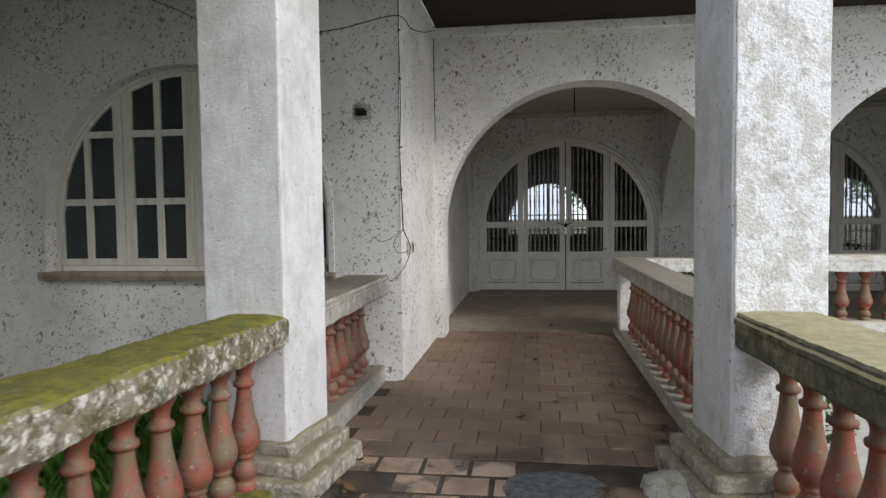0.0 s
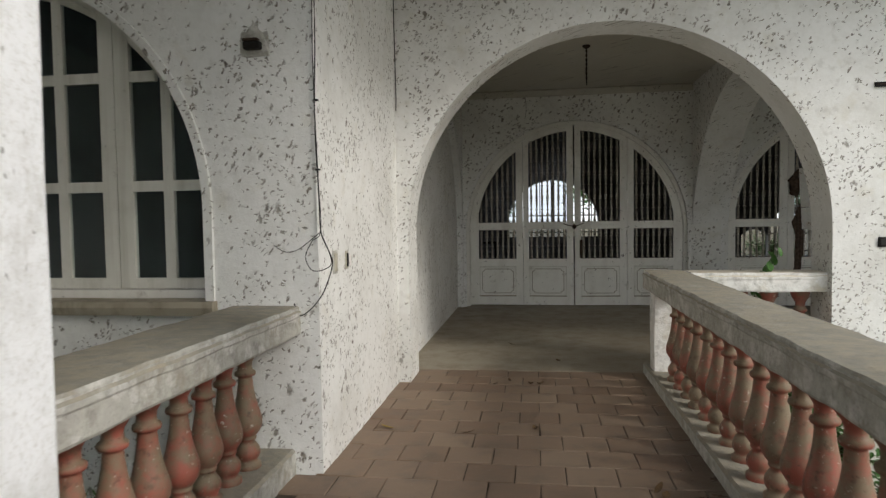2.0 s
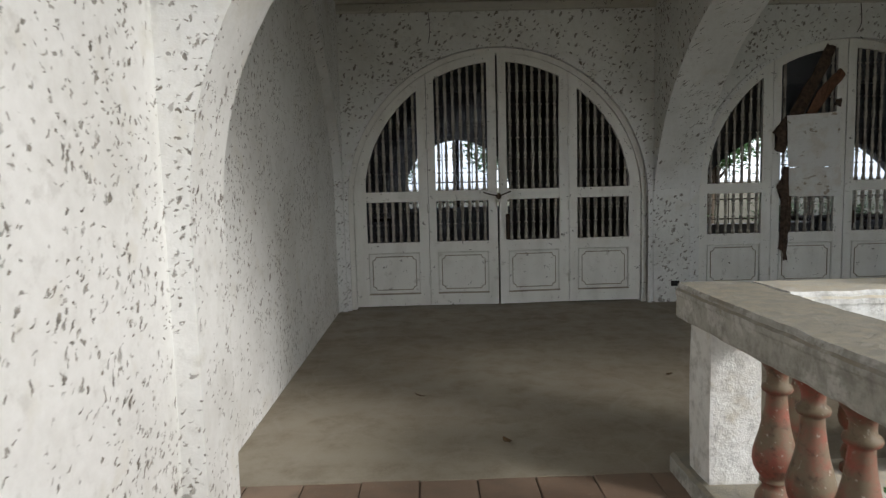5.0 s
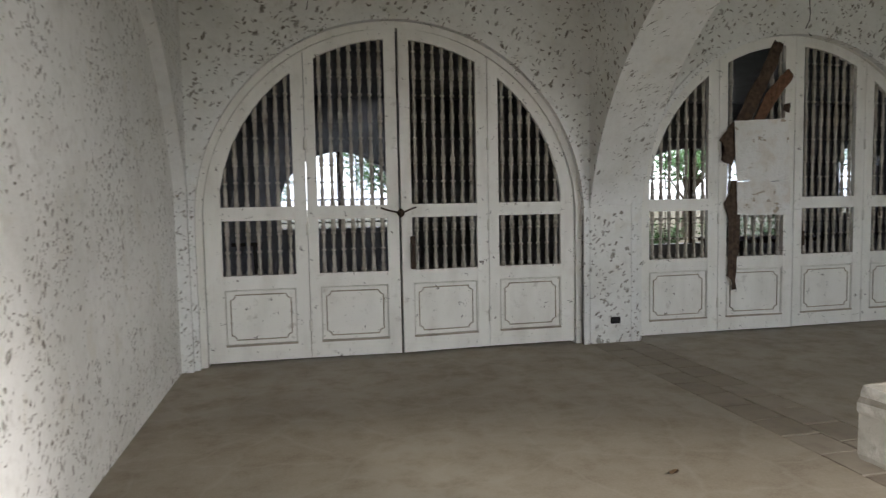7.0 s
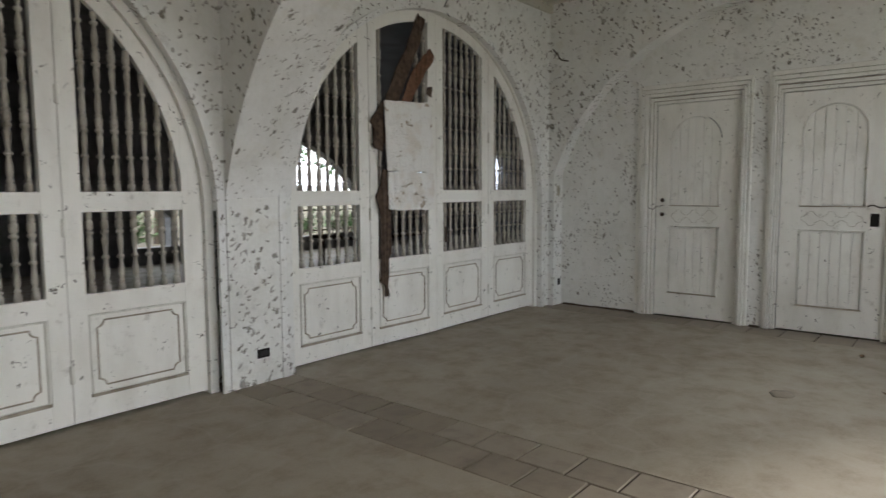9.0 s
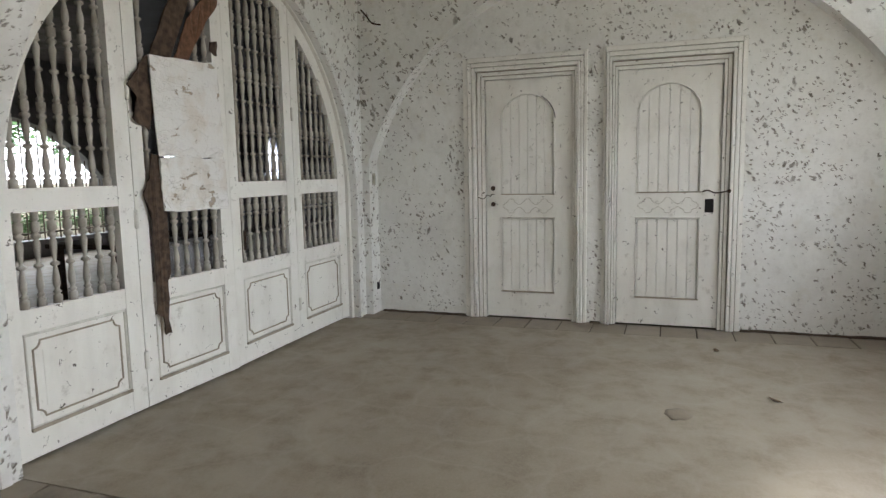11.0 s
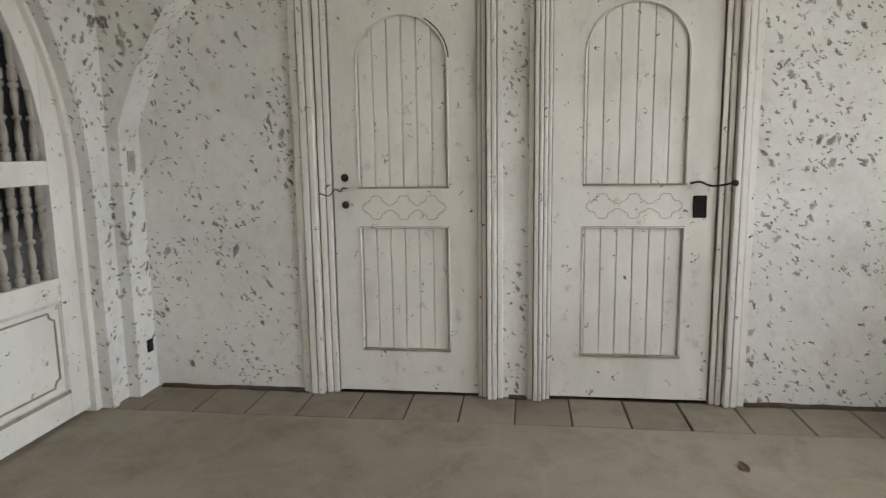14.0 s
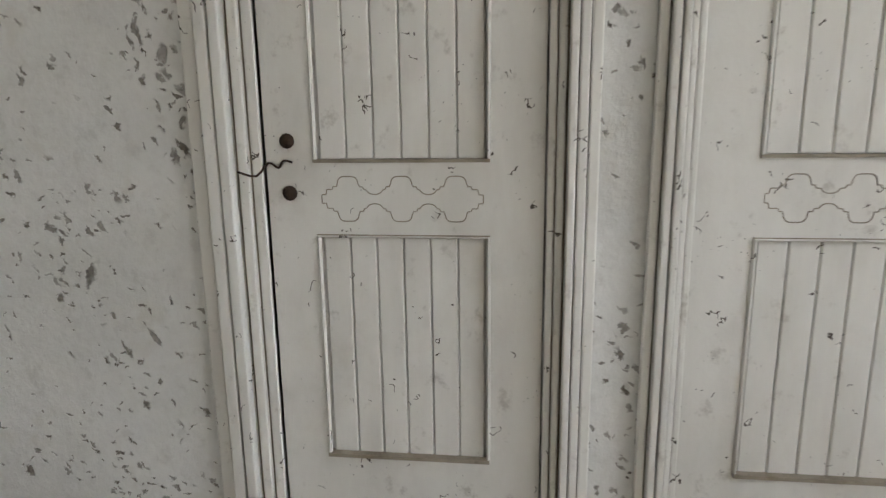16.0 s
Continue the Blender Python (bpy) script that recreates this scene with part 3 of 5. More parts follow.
# ---- doors ----
def strip(bm, u0, u1, zlo, zhi, d0, d1, n=1):
    """A closed slab between two heights, each a number or a function of u."""
    f = [z if callable(z) else (lambda u, z=z: z) for z in (zlo, zhi)]
    us = [u0 + (u1 - u0) * i / n for i in range(n + 1)]
    grid = [[[bm.verts.new((u, d, g(u))) for g in f] for d in (d0, d1)] for u in us]
    for a, b in zip(grid, grid[1:]):
        for k in range(2):
            bm.faces.new((a[k][0], b[k][0], b[k][1], a[k][1]))
            bm.faces.new((a[0][k], b[0][k], b[1][k], a[1][k]))
    for e in (grid[0], grid[-1]):
        bm.faces.new((e[0][0], e[1][0], e[1][1], e[0][1]))
    return bm


def ridge(path, width, height, face, closed=True):
    """A rounded moulding that follows a path of (u, z) on the plane y = face, rising towards -y."""
    bm = bmesh.new()
    ps = [Vector((u, 0, z)) for u, z in path]
    n = len(ps)
    rings = []
    for i, p in enumerate(ps):
        a = ps[(i - 1) % n] if closed or i else p
        b = ps[(i + 1) % n] if closed or i < n - 1 else p
        d = (b - a).normalized()
        side = Vector((-d.z, 0, d.x))
        rings.append([bm.verts.new(p + side * (s * width / 2) + Vector((0, face - h * height, 0))) for s, h in ((-1, -0.1), (-0.7, 0.7), (0, 1), (0.7, 0.7), (1, -0.1))])
    for i in range(n if closed else n - 1):
        lo, hi = rings[i], rings[(i + 1) % n]
        for k in range(4):
            bm.faces.new((lo[k], hi[k], hi[k + 1], lo[k + 1]))
    bmesh.ops.recalc_face_normals(bm, faces=bm.faces)
    return bm


def scooped(u0, u1, z0, z1, r, n=5):
    """A rectangle whose corners are scooped inwards."""
    pts = []
    for cx, cz, a0 in ((u0, z0, 90), (u1, z0, 180), (u1, z1, 270), (u0, z1, 360)):
        for i in range(n + 1):
            a = math.radians(a0 - 90 * i / n)
            pts.append((cx + r * math.cos(a), cz + r * math.sin(a)))
    return pts


SPINDLES = {}


def spindle_mesh(length, unit=0.36):
    key = round(length, 2)
    if key not in SPINDLES:
        shape = [(0.020, 0.0), (0.020, 0.05), (0.010, 0.055), (0.020, 0.07), (0.010, 0.085), (0.017, 0.12), (0.016, 0.16), (0.008, 0.225),
                 (0.020, 0.235), (0.020, 0.250), (0.008, 0.260), (0.013, 0.31), (0.017, 0.37), (0.010, 0.400), (0.021, 0.412), (0.021, 0.428), (0.010, 0.438)]
        prof, base = [], 0.0
        while base < length:
            prof += [(r * 1.08, base + z * unit / 0.45) for r, z in shape if base + z * unit / 0.45 < length - 0.03]
            base += unit
        prof += [(0.018, length - 0.03), (0.018, length)]
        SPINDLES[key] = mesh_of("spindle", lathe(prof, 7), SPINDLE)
    return SPINDLES[key]


def folding_leaf(door, a, b, o0, o1, c, k, swing, hinge, glazed, lost):
    """One leaf of the arched folding door: a frame with two spindle lights over a moulded panel."""
    rout, rin, zo, zi = 1.585 * k, 1.47 * k, 1.16, 1.19

    def outer(u):
        return zo + math.sqrt(max(rout ** 2 - (u - c) ** 2, 0.0))

    def inner(u):
        return zi + math.sqrt(max(rin ** 2 - (u - c) ** 2, 0.0))

    bm = bmesh.new()
    strip(bm, a, o0, 0.024, outer, -0.022, 0.022, 8)
    strip(bm, o1, b, 0.024, outer, -0.022, 0.022, 8)
    strip(bm, o0, o1, 0.024, 0.15, -0.020, 0.020)
    strip(bm, o0, o1, 0.15, 0.62, -0.012, 0.012)
    strip(bm, o0, o1, 0.62, 0.73, -0.020, 0.020)
    strip(bm, o0, o1, 1.18, 1.29, -0.020, 0.020)
    strip(bm, o0, o1, inner, outer, -0.020, 0.020, 14)
    bmesh.ops.translate(bm, verts=bm.verts, vec=(-hinge, 0, 0))
    leaf = part("leaf", finish(bm), WOOD_WHITE, door, "cream painted door leaf with turned spindles", pose(hinge, 0, 0, 0, 0, swing))
    s = -hinge
    rect = [(o0 + 0.012 + s, 0.165), (o1 - 0.012 + s, 0.165), (o1 - 0.012 + s, 0.61), (o0 + 0.012 + s, 0.61)]
    part("panel_moulding", ridge(rect, 0.018, 0.012, -0.012), WOOD_GREY, leaf)
    part("panel_ledge", finish(strip(bmesh.new(), o0 + 0.004 + s, o1 - 0.004 + s, 0.152, 0.168, -0.030, -0.010)), GRIME_SHADE, leaf, "dark ledge under the panel")
    part("inner_moulding", ridge(scooped(o0 + 0.05 + s, o1 - 0.05 + s, 0.205, 0.575, 0.038), 0.010, 0.007, -0.0125), GRIME_SHADE, leaf)
    part("raised_panel", finish(strip(bmesh.new(), o0 + 0.10 + s, o1 - 0.10 + s, 0.255, 0.525, -0.0145, 0.0)), WOOD_WHITE, leaf)
    if glazed:
        for lo, hi in ((0.722, 1.188), (1.282, lambda u: max(inner(u) + 0.006, 1.286))):
            g = part("pane", finish(strip(bmesh.new(), o0 - 0.006 + s, o1 + 0.006 + s, lo, (lambda u: hi(u - s)) if callable(hi) else hi, 0.023, 0.026, 14)), DOORGLASS, leaf, "dusty glass behind the spindles")
            g.visible_shadow = False
    n = 7
    for i in range(n):
        u = o0 + (o1 - o0) * (i + 0.5) / n
        ob = part("spindle", spindle_mesh(0.45), None, leaf, at=pose(u + s, 0, 0.73))
        top = inner(u) - 1.29
        if top > 0.06 and i not in lost:
            part("spindle", spindle_mesh(top), None, leaf, at=pose(u + s, 0, 1.29))
    for z in (0.25, 1.05, 1.75):
        if z < outer(hinge) - 0.1 and abs(hinge - c) > 0.3:
            part("hinge", lathe([(0.011, 0), (0.013, 0.005), (0.013, 0.095), (0.011, 0.1)], 8), WOOD_GREY, leaf, at=pose(0, -0.026, z))
    return leaf


def folding_door(name, c, k, y, label, swings, glazed, lost=()):
    door = holder(name, pose(0, y, 0), label, "door", kind="structure")
    cuts = [c - 1.585 * k, c - 0.765 * k, c, c + 0.785 * k, c + 1.585 * k]
    spans = [(-1.45, -0.87), (-0.68, -0.105), (0.10, 0.68), (0.88, 1.455)]
    for i in range(4):
        hinge = cuts[i + 1] if i == 0 else cuts[i] if i in (1, 3) else cuts[3]
        folding_leaf(door, cuts[i] + (0.010 if i == 2 else 0.003), cuts[i + 1] - (0.008 if i == 1 else 0.003), c + spans[i][0] * k, c + spans[i][1] * k, c, k, swings[i], hinge, i in glazed, lost if i == 1 else ())
    fr = ring_bm(c, 1.16, 1.588 * k, 1.645 * k, -0.05, 0.06, legs=0.0)
    part("door_frame", fr, WOOD_WHITE, door, "cream painted arched door frame")
    return door


door_a = folding_door("door_1", 0.72, 1.0, 12.50, "closed arched folding door of cream painted wood with spindles", (0, -3.0, 3.0, 0), (0, 1))
door_b = folding_door("door_2", 4.56, 1.045, 12.50, "closed arched folding door with torn board and papers", (0, -2.0, 1.0, 0), (1, 2, 3), (1, 2, 3, 4))

# raised plaster bands round the two doorways
for nm, c, r in (("trim_door_west", 0.72, 1.64), ("trim_door_east", 4.56, 1.70)):
    zc = 1.17 if c < 1 else 1.12
    structure(nm, ring_bm(c, zc, r - 0.004, r + 0.045, 12.38, 12.40, legs=0.0), PLASTER, "raised plaster band around the arched doorway", "trim")

# door furniture on the first door
hnd = bmesh.new()
box_bm(0.80, 0.845, -0.030, -0.022, 0.74, 1.02, 0.003, bm=hnd)
box_bm(0.812, 0.833, -0.075, -0.055, 0.80, 0.96, 0.008, bm=hnd)
box_bm(0.815, 0.83, -0.06, -0.028, 0.81, 0.83, 0.003, bm=hnd)
box_bm(0.815, 0.83, -0.06, -0.028, 0.93, 0.95, 0.003, bm=hnd)
part("handle", hnd, RUST, door_a, "rusty iron pull handle", pose(0, -0.05, 0))
part("tie_wire", tube(wavy([(0.56, -0.03, 1.265), (0.63, -0.06, 1.24), (0.69, -0.08, 1.225), (0.72, -0.095, 1.19), (0.75, -0.085, 1.225), (0.80, -0.06, 1.245), (0.86, -0.03, 1.265)], 5), 0.008), RUST, door_a, "rusty wire tying two leaves", pose(0, -0.02, 0))
part("tie_knot", lathe([(0.005, 0), (0.028, 0.02), (0.03, 0.05), (0.012, 0.075)], 8), RUST, door_a, at=pose(0.72, -0.12, 1.18))

# Near-black bars stand in for a small table's silhouette in the room behind.
for u in (-0.60, -0.47):
    b = tube([(u, 0.03, 0.74), (u - 0.01, 0.03, 0.98)], 0.016, 6)
    part("iron_stay", b, HOLLOW, door_a, "dark silhouette of a small table behind the spindles")
    part("iron_stay", box_bm(u - 0.06, u + 0.05, 0.02, 0.04, 0.97, 1.0, 0.004), HOLLOW, door_a)

# handle on the second door
h2 = bmesh.new()
box_bm(4.645, 4.685, -0.030, -0.022, 0.76, 1.02, 0.003, bm=h2)
box_bm(4.655, 4.676, -0.07, -0.055, 0.82, 0.96, 0.008, bm=h2)
part("handle", h2, RUST, door_b, "dull iron pull handle")


# torn board and papers on the second door
def ragged(pts, y0, y1, rough=0.012, n=5, seed=3):
    rnd = random.Random(seed)
    edge = []
    for (u, z), (u2, z2) in zip(pts, pts[1:] + pts[:1]):
        for i in range(n):
            t = i / n
            edge.append((u + (u2 - u) * t + rnd.uniform(-rough, rough), z + (z2 - z) * t + rnd.uniform(-rough, rough)))
    bm = bmesh.new()
    front = [bm.verts.new((u, y0 + rnd.uniform(-0.006, 0.006), z)) for u, z in edge]
    back = [bm.verts.new((u, y1, z)) for u, z in edge]
    for i in range(len(edge)):
        j = (i + 1) % len(edge)
        bm.faces.new((front[i], front[j], back[j], back[i]))
    bmesh.ops.triangulate(bm, faces=[bm.faces.new(front), bm.faces.new(back[::-1])])
    bmesh.ops.recalc_face_normals(bm, faces=bm.faces)
    return bm


thing("notice_paper", ragged([(3.925, 1.445), (4.490, 1.45), (4.475, 2.04), (3.895, 2.01)], 12.435, 12.440, 0.006, 9, 5), PAPER,
      "stained white sheet pinned over the arched door", "paper", "papers on the door")
thing("notice_paper", ragged([(3.945, 1.13), (4.520, 1.12), (4.505, 1.44), (3.935, 1.445)], 12.442, 12.447, 0.007, 9, 8), PAPER,
      "smaller creased white sheet under another sheet", "paper", "papers on the door")
thing("torn_board", ragged([(4.321, 2.768), (4.421, 2.739), (4.351, 2.537), (4.228, 2.312), (4.082, 2.011), (3.917, 2.006), (4.029, 2.236), (4.156, 2.433)], 12.450, 12.458, 0.008, 4, 2), RAG,
      "torn brown board strip hanging from the arched door", "board", "torn boards on the door")
thing("torn_board", ragged([(3.920, 2.02), (3.870, 1.91), (3.940, 1.76), (3.880, 1.60), (3.760, 1.65), (3.830, 1.76), (3.750, 1.83), (3.840, 1.96)], 12.450, 12.458, 0.008, 4, 4), RAG,
      "ragged brown board scrap behind the papers", "board", "torn boards on the door")
thing("torn_board", ragged([(3.880, 1.46), (3.940, 1.45), (3.960, 1.18), (3.970, 1.10), (3.960, 0.77), (3.930, 0.58), (3.940, 0.42), (3.900, 0.42), (3.890, 0.52), (3.840, 0.55), (3.850, 0.66), (3.890, 0.77), (3.880, 1.10), (3.800, 1.23), (3.850, 1.33)], 12.450, 12.458, 0.008, 4, 6), RAG,
      "long torn strip of brown board on the door", "board", "torn boards on the door")
thing("torn_board", ragged([(4.471, 2.507), (4.532, 2.437), (4.394, 2.267), (4.212, 2.015), (4.095, 2.011), (4.235, 2.271), (4.352, 2.402)], 12.444, 12.449, 0.006, 5, 9), REDRAG,
      "torn reddish brown strip across the door light", "board", "torn boards on the door")
thing("torn_board", ragged([(4.435, 2.174), (4.502, 2.187), (4.497, 2.092), (4.423, 2.111)], 12.446, 12.452, 0.004, 3, 11), RAG,
      "small dark scrap of board on the door stile", "board", "torn boards on the door")


# ---- end doors ----
def plank_door(name, yc, half, top, p0, p1, zs, label, wl, wr):
    """A panelled door: boarded lower panel, boarded round-headed upper panel and a carved band between."""
    at = pose(6.60, yc, 0, 0, 0, -90)
    door = holder(name, at, label, "door", kind="structure")
    z0, z1, z2, z3, zt = zs
    mid, r = (p0 + p1) / 2, (p1 - p0) / 2

    def arch(u):
        return z3 + (zt - z3) * math.sqrt(max(1 - ((u - mid) / r) ** 2, 0))

    bm = bmesh.new()
    strip(bm, -half + 0.004, p0, 0.012, top - 0.004, 0.012, 0.045)
    strip(bm, p1, half - 0.004, 0.012, top - 0.004, 0.012, 0.045)
    strip(bm, p0, p1, 0.012, z0, 0.012, 0.045)
    strip(bm, p0, p1, z1, z2, 0.012, 0.045)
    strip(bm, p0, p1, arch, top - 0.004, 0.012, 0.045, 24)
    strip(bm, p0, p1, z0, z1, 0.036, 0.044)
    strip(bm, p0, p1, z2, zt, 0.036, 0.044)
    part("leaf", finish(bm), WOOD_WHITE, door, "cream painted panelled door leaf")
    n = 6
    w = (p1 - p0 - 0.03) / n
    for lo, hi in ((z0 + 0.012, z1 - 0.012), (z2 + 0.012, None)):
        for i in range(n):
            u = p0 + 0.015 + w * i
            b = strip(bmesh.new(), u + 0.0012, u + w - 0.0012, lo, hi if hi else (lambda q: arch(q) - 0.002), 0.023, 0.037, 1 if hi else 6)
            b = finish(b)
            bmesh.ops.bevel(b, geom=[e for e in b.edges if abs(e.verts[0].co.x - e.verts[1].co.x) < 1e-5 and abs(e.verts[0].co.y - e.verts[1].co.y) < 1e-5 and e.verts[0].co.y < 0.03],
                            offset=0.004, segments=1, affect="EDGES")
            part("board", b, WOOD_WHITE, door)
    part("panel_moulding", ridge([(p0 + 0.006, z0 + 0.006), (p1 - 0.006, z0 + 0.006), (p1 - 0.006, z1 - 0.006), (p0 + 0.006, z1 - 0.006)], 0.014, 0.010, 0.014), WOOD_WHITE, door)
    # Dark ledges paint the deep shadow along the panel edges.
    for z, h, d in ((z0, 0.012, 0.0), (z2, 0.010, 0.002), (z1 - 0.006, 0.006, 0.008)):
        part("panel_ledge", finish(strip(bmesh.new(), p0 + 0.002, p1 - 0.002, z + 0.001, z + h, d, 0.03)), GRIME_SHADE, door, "panel ledge coloured dark for its deep shadow")
    head = [(p1 - 0.006, z2 + 0.006), (p1 - 0.006, z3)]
    head += [(mid + (r - 0.006) * math.cos(math.pi * i / 20), z3 + (zt - z3 - 0.006) * math.sin(math.pi * i / 20)) for i in range(1, 20)]
    head += [(p0 + 0.006, z3), (p0 + 0.006, z2 + 0.006)]
    part("panel_moulding", ridge(head, 0.014, 0.010, 0.014), WOOD_WHITE, door)
    zc, wide = (z1 + z2) / 2, r - 0.02

    def lobe(u):
        cell = 2 * wide / 3
        d = (u + wide) % cell - cell / 2
        e = cell / 2 - abs(d)
        h = 0.026
        if abs(d) < 0.042:
            h = 0.034
        if abs(d) < 0.030:
            h = 0.036 + 0.026 * (1 - (d / 0.030) ** 4) ** 0.5
        if e < 0.022 and abs(u) < wide - cell / 2:
            h = 0.026 - 0.6 * math.sqrt(0.022 ** 2 - e * e)
        return h if abs(u) < wide - 0.012 else 0.012

    us = [-wide + 2 * wide * i / 150 for i in range(151)]
    carve = [(mid + u, zc + lobe(u)) for u in us[::-1]] + [(mid + u, zc - lobe(u)) for u in us]
    # A thin dark ridge paints the shade of an incised groove.
    part("carved_band", ridge(carve, 0.0035, 0.002, 0.0125), GRIME_SHADE, door)
    # stepped architrave; its grooves are coloured dark for the shade between steps
    for o0, o1, d, nm in ((0.0, 0.15, -0.012, "frame_inner"), (0.15, 0.18, -0.004, "frame_groove"), (0.18, 0.33, -0.022, "frame_bead"), (0.33, 0.38, -0.006, "frame_groove"), (0.38, 0.54, -0.050, "frame_outer"), (0.54, 0.57, -0.030, "frame_groove"), (0.57, 0.75, -0.046, "frame_outer"), (0.75, 0.79, -0.012, "frame_groove"), (0.79, 1.0, -0.026, "frame_edge")):
        back = 0.05 if o0 == 0 else 0.0
        b = bmesh.new()
        box_bm(-half - o1 * wl, -half - o0 * wl, d, back, 0, top + o1 * 0.195, 0.005, 2, b)
        box_bm(half + o0 * wr, half + o1 * wr, d, back, 0, top + o1 * 0.195, 0.005, 2, b)
        box_bm(-half - o0 * wl, half + o0 * wr, d + 0.001, back, top + o0 * 0.195, top + o1 * 0.195, 0.005, 2, b)
        part(nm, b, GRIME_SHADE if nm == "frame_groove" else WOOD_WHITE, door, "cream painted moulded door frame")
    return door


door_c = plank_door("door_3", 10.875, 0.385, 2.13, -0.248, 0.238, (0.24, 0.92, 1.118, 1.76, 2.00),
                    "closed cream wooden door with boarded round-headed panel", 0.195, 0.13)
door_d = plank_door("door_4", 9.71, 0.405, 2.14, -0.25, 0.258, (0.236, 0.922, 1.126, 1.77, 2.02),
                    "closed cream wooden door with missing lock", 0.115, 0.165)
crack = [(-0.005 + 0.243 * math.cos(math.radians(a)), 1.76 + 0.24 * math.sin(math.radians(a))) for a in range(4, 62, 4)]
part("crack", ridge(crack, 0.010, 0.004, 0.011, closed=False), HOLLOW, door_c, "dark crack beside the round-headed panel")
for z in (1.178, 1.035):
    k = lathe([(0.021, 0.0), (0.021, 0.004), (0.014, 0.006), (0.012, 0.012), (0.005, 0.014)], 12)
    part("keyhole", k, RUST, door_c, "rusty round lock rosette", pose(-0.318, 0.012, z, 90))
part("lock_gap", box_bm(0.29, 0.355, 0.004, 0.02, 0.965, 1.075, 0.004), HOLLOW, door_d, "dark gap where the lock was")
part("latch_wire", tube(wavy([(0.27, 0.0, 1.135), (0.31, -0.02, 1.145), (0.36, -0.03, 1.125), (0.41, -0.05, 1.13), (0.45, -0.06, 1.14)], 5), 0.006), RUST, door_d, "rusty wire latch")
part("latch_ring", lathe([(0.004, 0), (0.014, 0.01), (0.016, 0.025), (0.005, 0.036)], 8), RUST, door_d, at=pose(0.462, -0.045, 1.14, 90))
part("tie_wire", tube(wavy([(-0.44, -0.048, 1.10), (-0.40, -0.018, 1.085), (-0.37, 0.0, 1.12), (-0.345, 0.008, 1.105), (-0.33, 0.008, 1.125), (-0.305, 0.009, 1.12)], 3), 0.0035), RUST, door_c, "thin rusty wire")


# ---- balustrades ----
BALUSTER = mesh_of("baluster", lathe([
    (0.060, 0.0), (0.063, 0.008), (0.063, 0.030), (0.052, 0.038), (0.046, 0.050), (0.056, 0.064), (0.062, 0.085), (0.058, 0.108), (0.044, 0.132), (0.033, 0.148),
    (0.043, 0.154), (0.046, 0.164), (0.040, 0.170), (0.056, 0.188), (0.070, 0.212), (0.076, 0.240), (0.074, 0.268), (0.066, 0.300), (0.055, 0.340), (0.046, 0.385), (0.039, 0.430), (0.035, 0.476),
    (0.036, 0.486), (0.049, 0.490), (0.053, 0.500), (0.050, 0.512), (0.038, 0.518), (0.035, 0.540), (0.038, 0.560), (0.052, 0.585), (0.063, 0.600), (0.064, 0.612), (0.069, 0.616), (0.069, 0.66)], 18), RED)


def worn_bar(profile, length, step=0.06, amount=0.004, seed=0.0):
    """A bar along +y with a given cross section (x, z), its surface a little uneven."""
    bm = bmesh.new()
    n = max(2, int(length / step))
    rings = []
    for i in range(n + 1):
        y = length * i / n
        ring = []
        for x, z in profile:
            v = noise.noise_vector(Vector((x * 7 + seed, y * 5, z * 7)))
            w = noise.noise_vector(Vector((x * 21 + seed, y * 17, z * 21)))
            ring.append(bm.verts.new((x + (v.x + w.x * 0.6) * amount, y, z + (v.z + w.z * 0.6) * amount)))
        rings.append(ring)
    for lo, hi in zip(rings, rings[1:]):
        for k in range(len(profile)):
            q = (k + 1) % len(profile)
            bm.faces.new((lo[k], lo[q], hi[q], hi[k]))
    bm.faces.new(rings[0][::-1])
    bm.faces.new(rings[-1])
    bmesh.ops.recalc_face_normals(bm, faces=bm.faces)
    return bm


def rail_profile(w, z0, z1):
    h, m = z1 - z0, 0.012
    right = [(w * 0.93, z0), (w * 0.97, z0 + 0.012), (w * 0.97, z0 + h * 0.62), (w, z0 + h * 0.68), (w, z0 + h * 0.80), (w * 0.95, z0 + h * 0.86), (w * 0.95, z1 - m), (w * 0.92, z1), (w * 0.5, z1 + 0.003)]
    return right + [(-x, z) for x, z in right[::-1]]


def block_profile(w, z0, z1):
    right = [(w * 0.95, z0), (w * 0.99, z0 + 0.012), (w, z0 + 0.05), (w * 0.99, z1 - 0.05), (w * 0.97, z1 - 0.022), (w * 0.90, z1 - 0.006), (w * 0.6, z1), (w * 0.25, z1 + 0.002)]
    return right + [(-x, z) for x, z in right[::-1]]


def curb_profile(w, z0, z1):
    m = 0.015
    right = [(w, z0), (w, z1 - m), (w - m, z1), (w * 0.4, z1)]
    return right + [(-x, z) for x, z in right[::-1]]


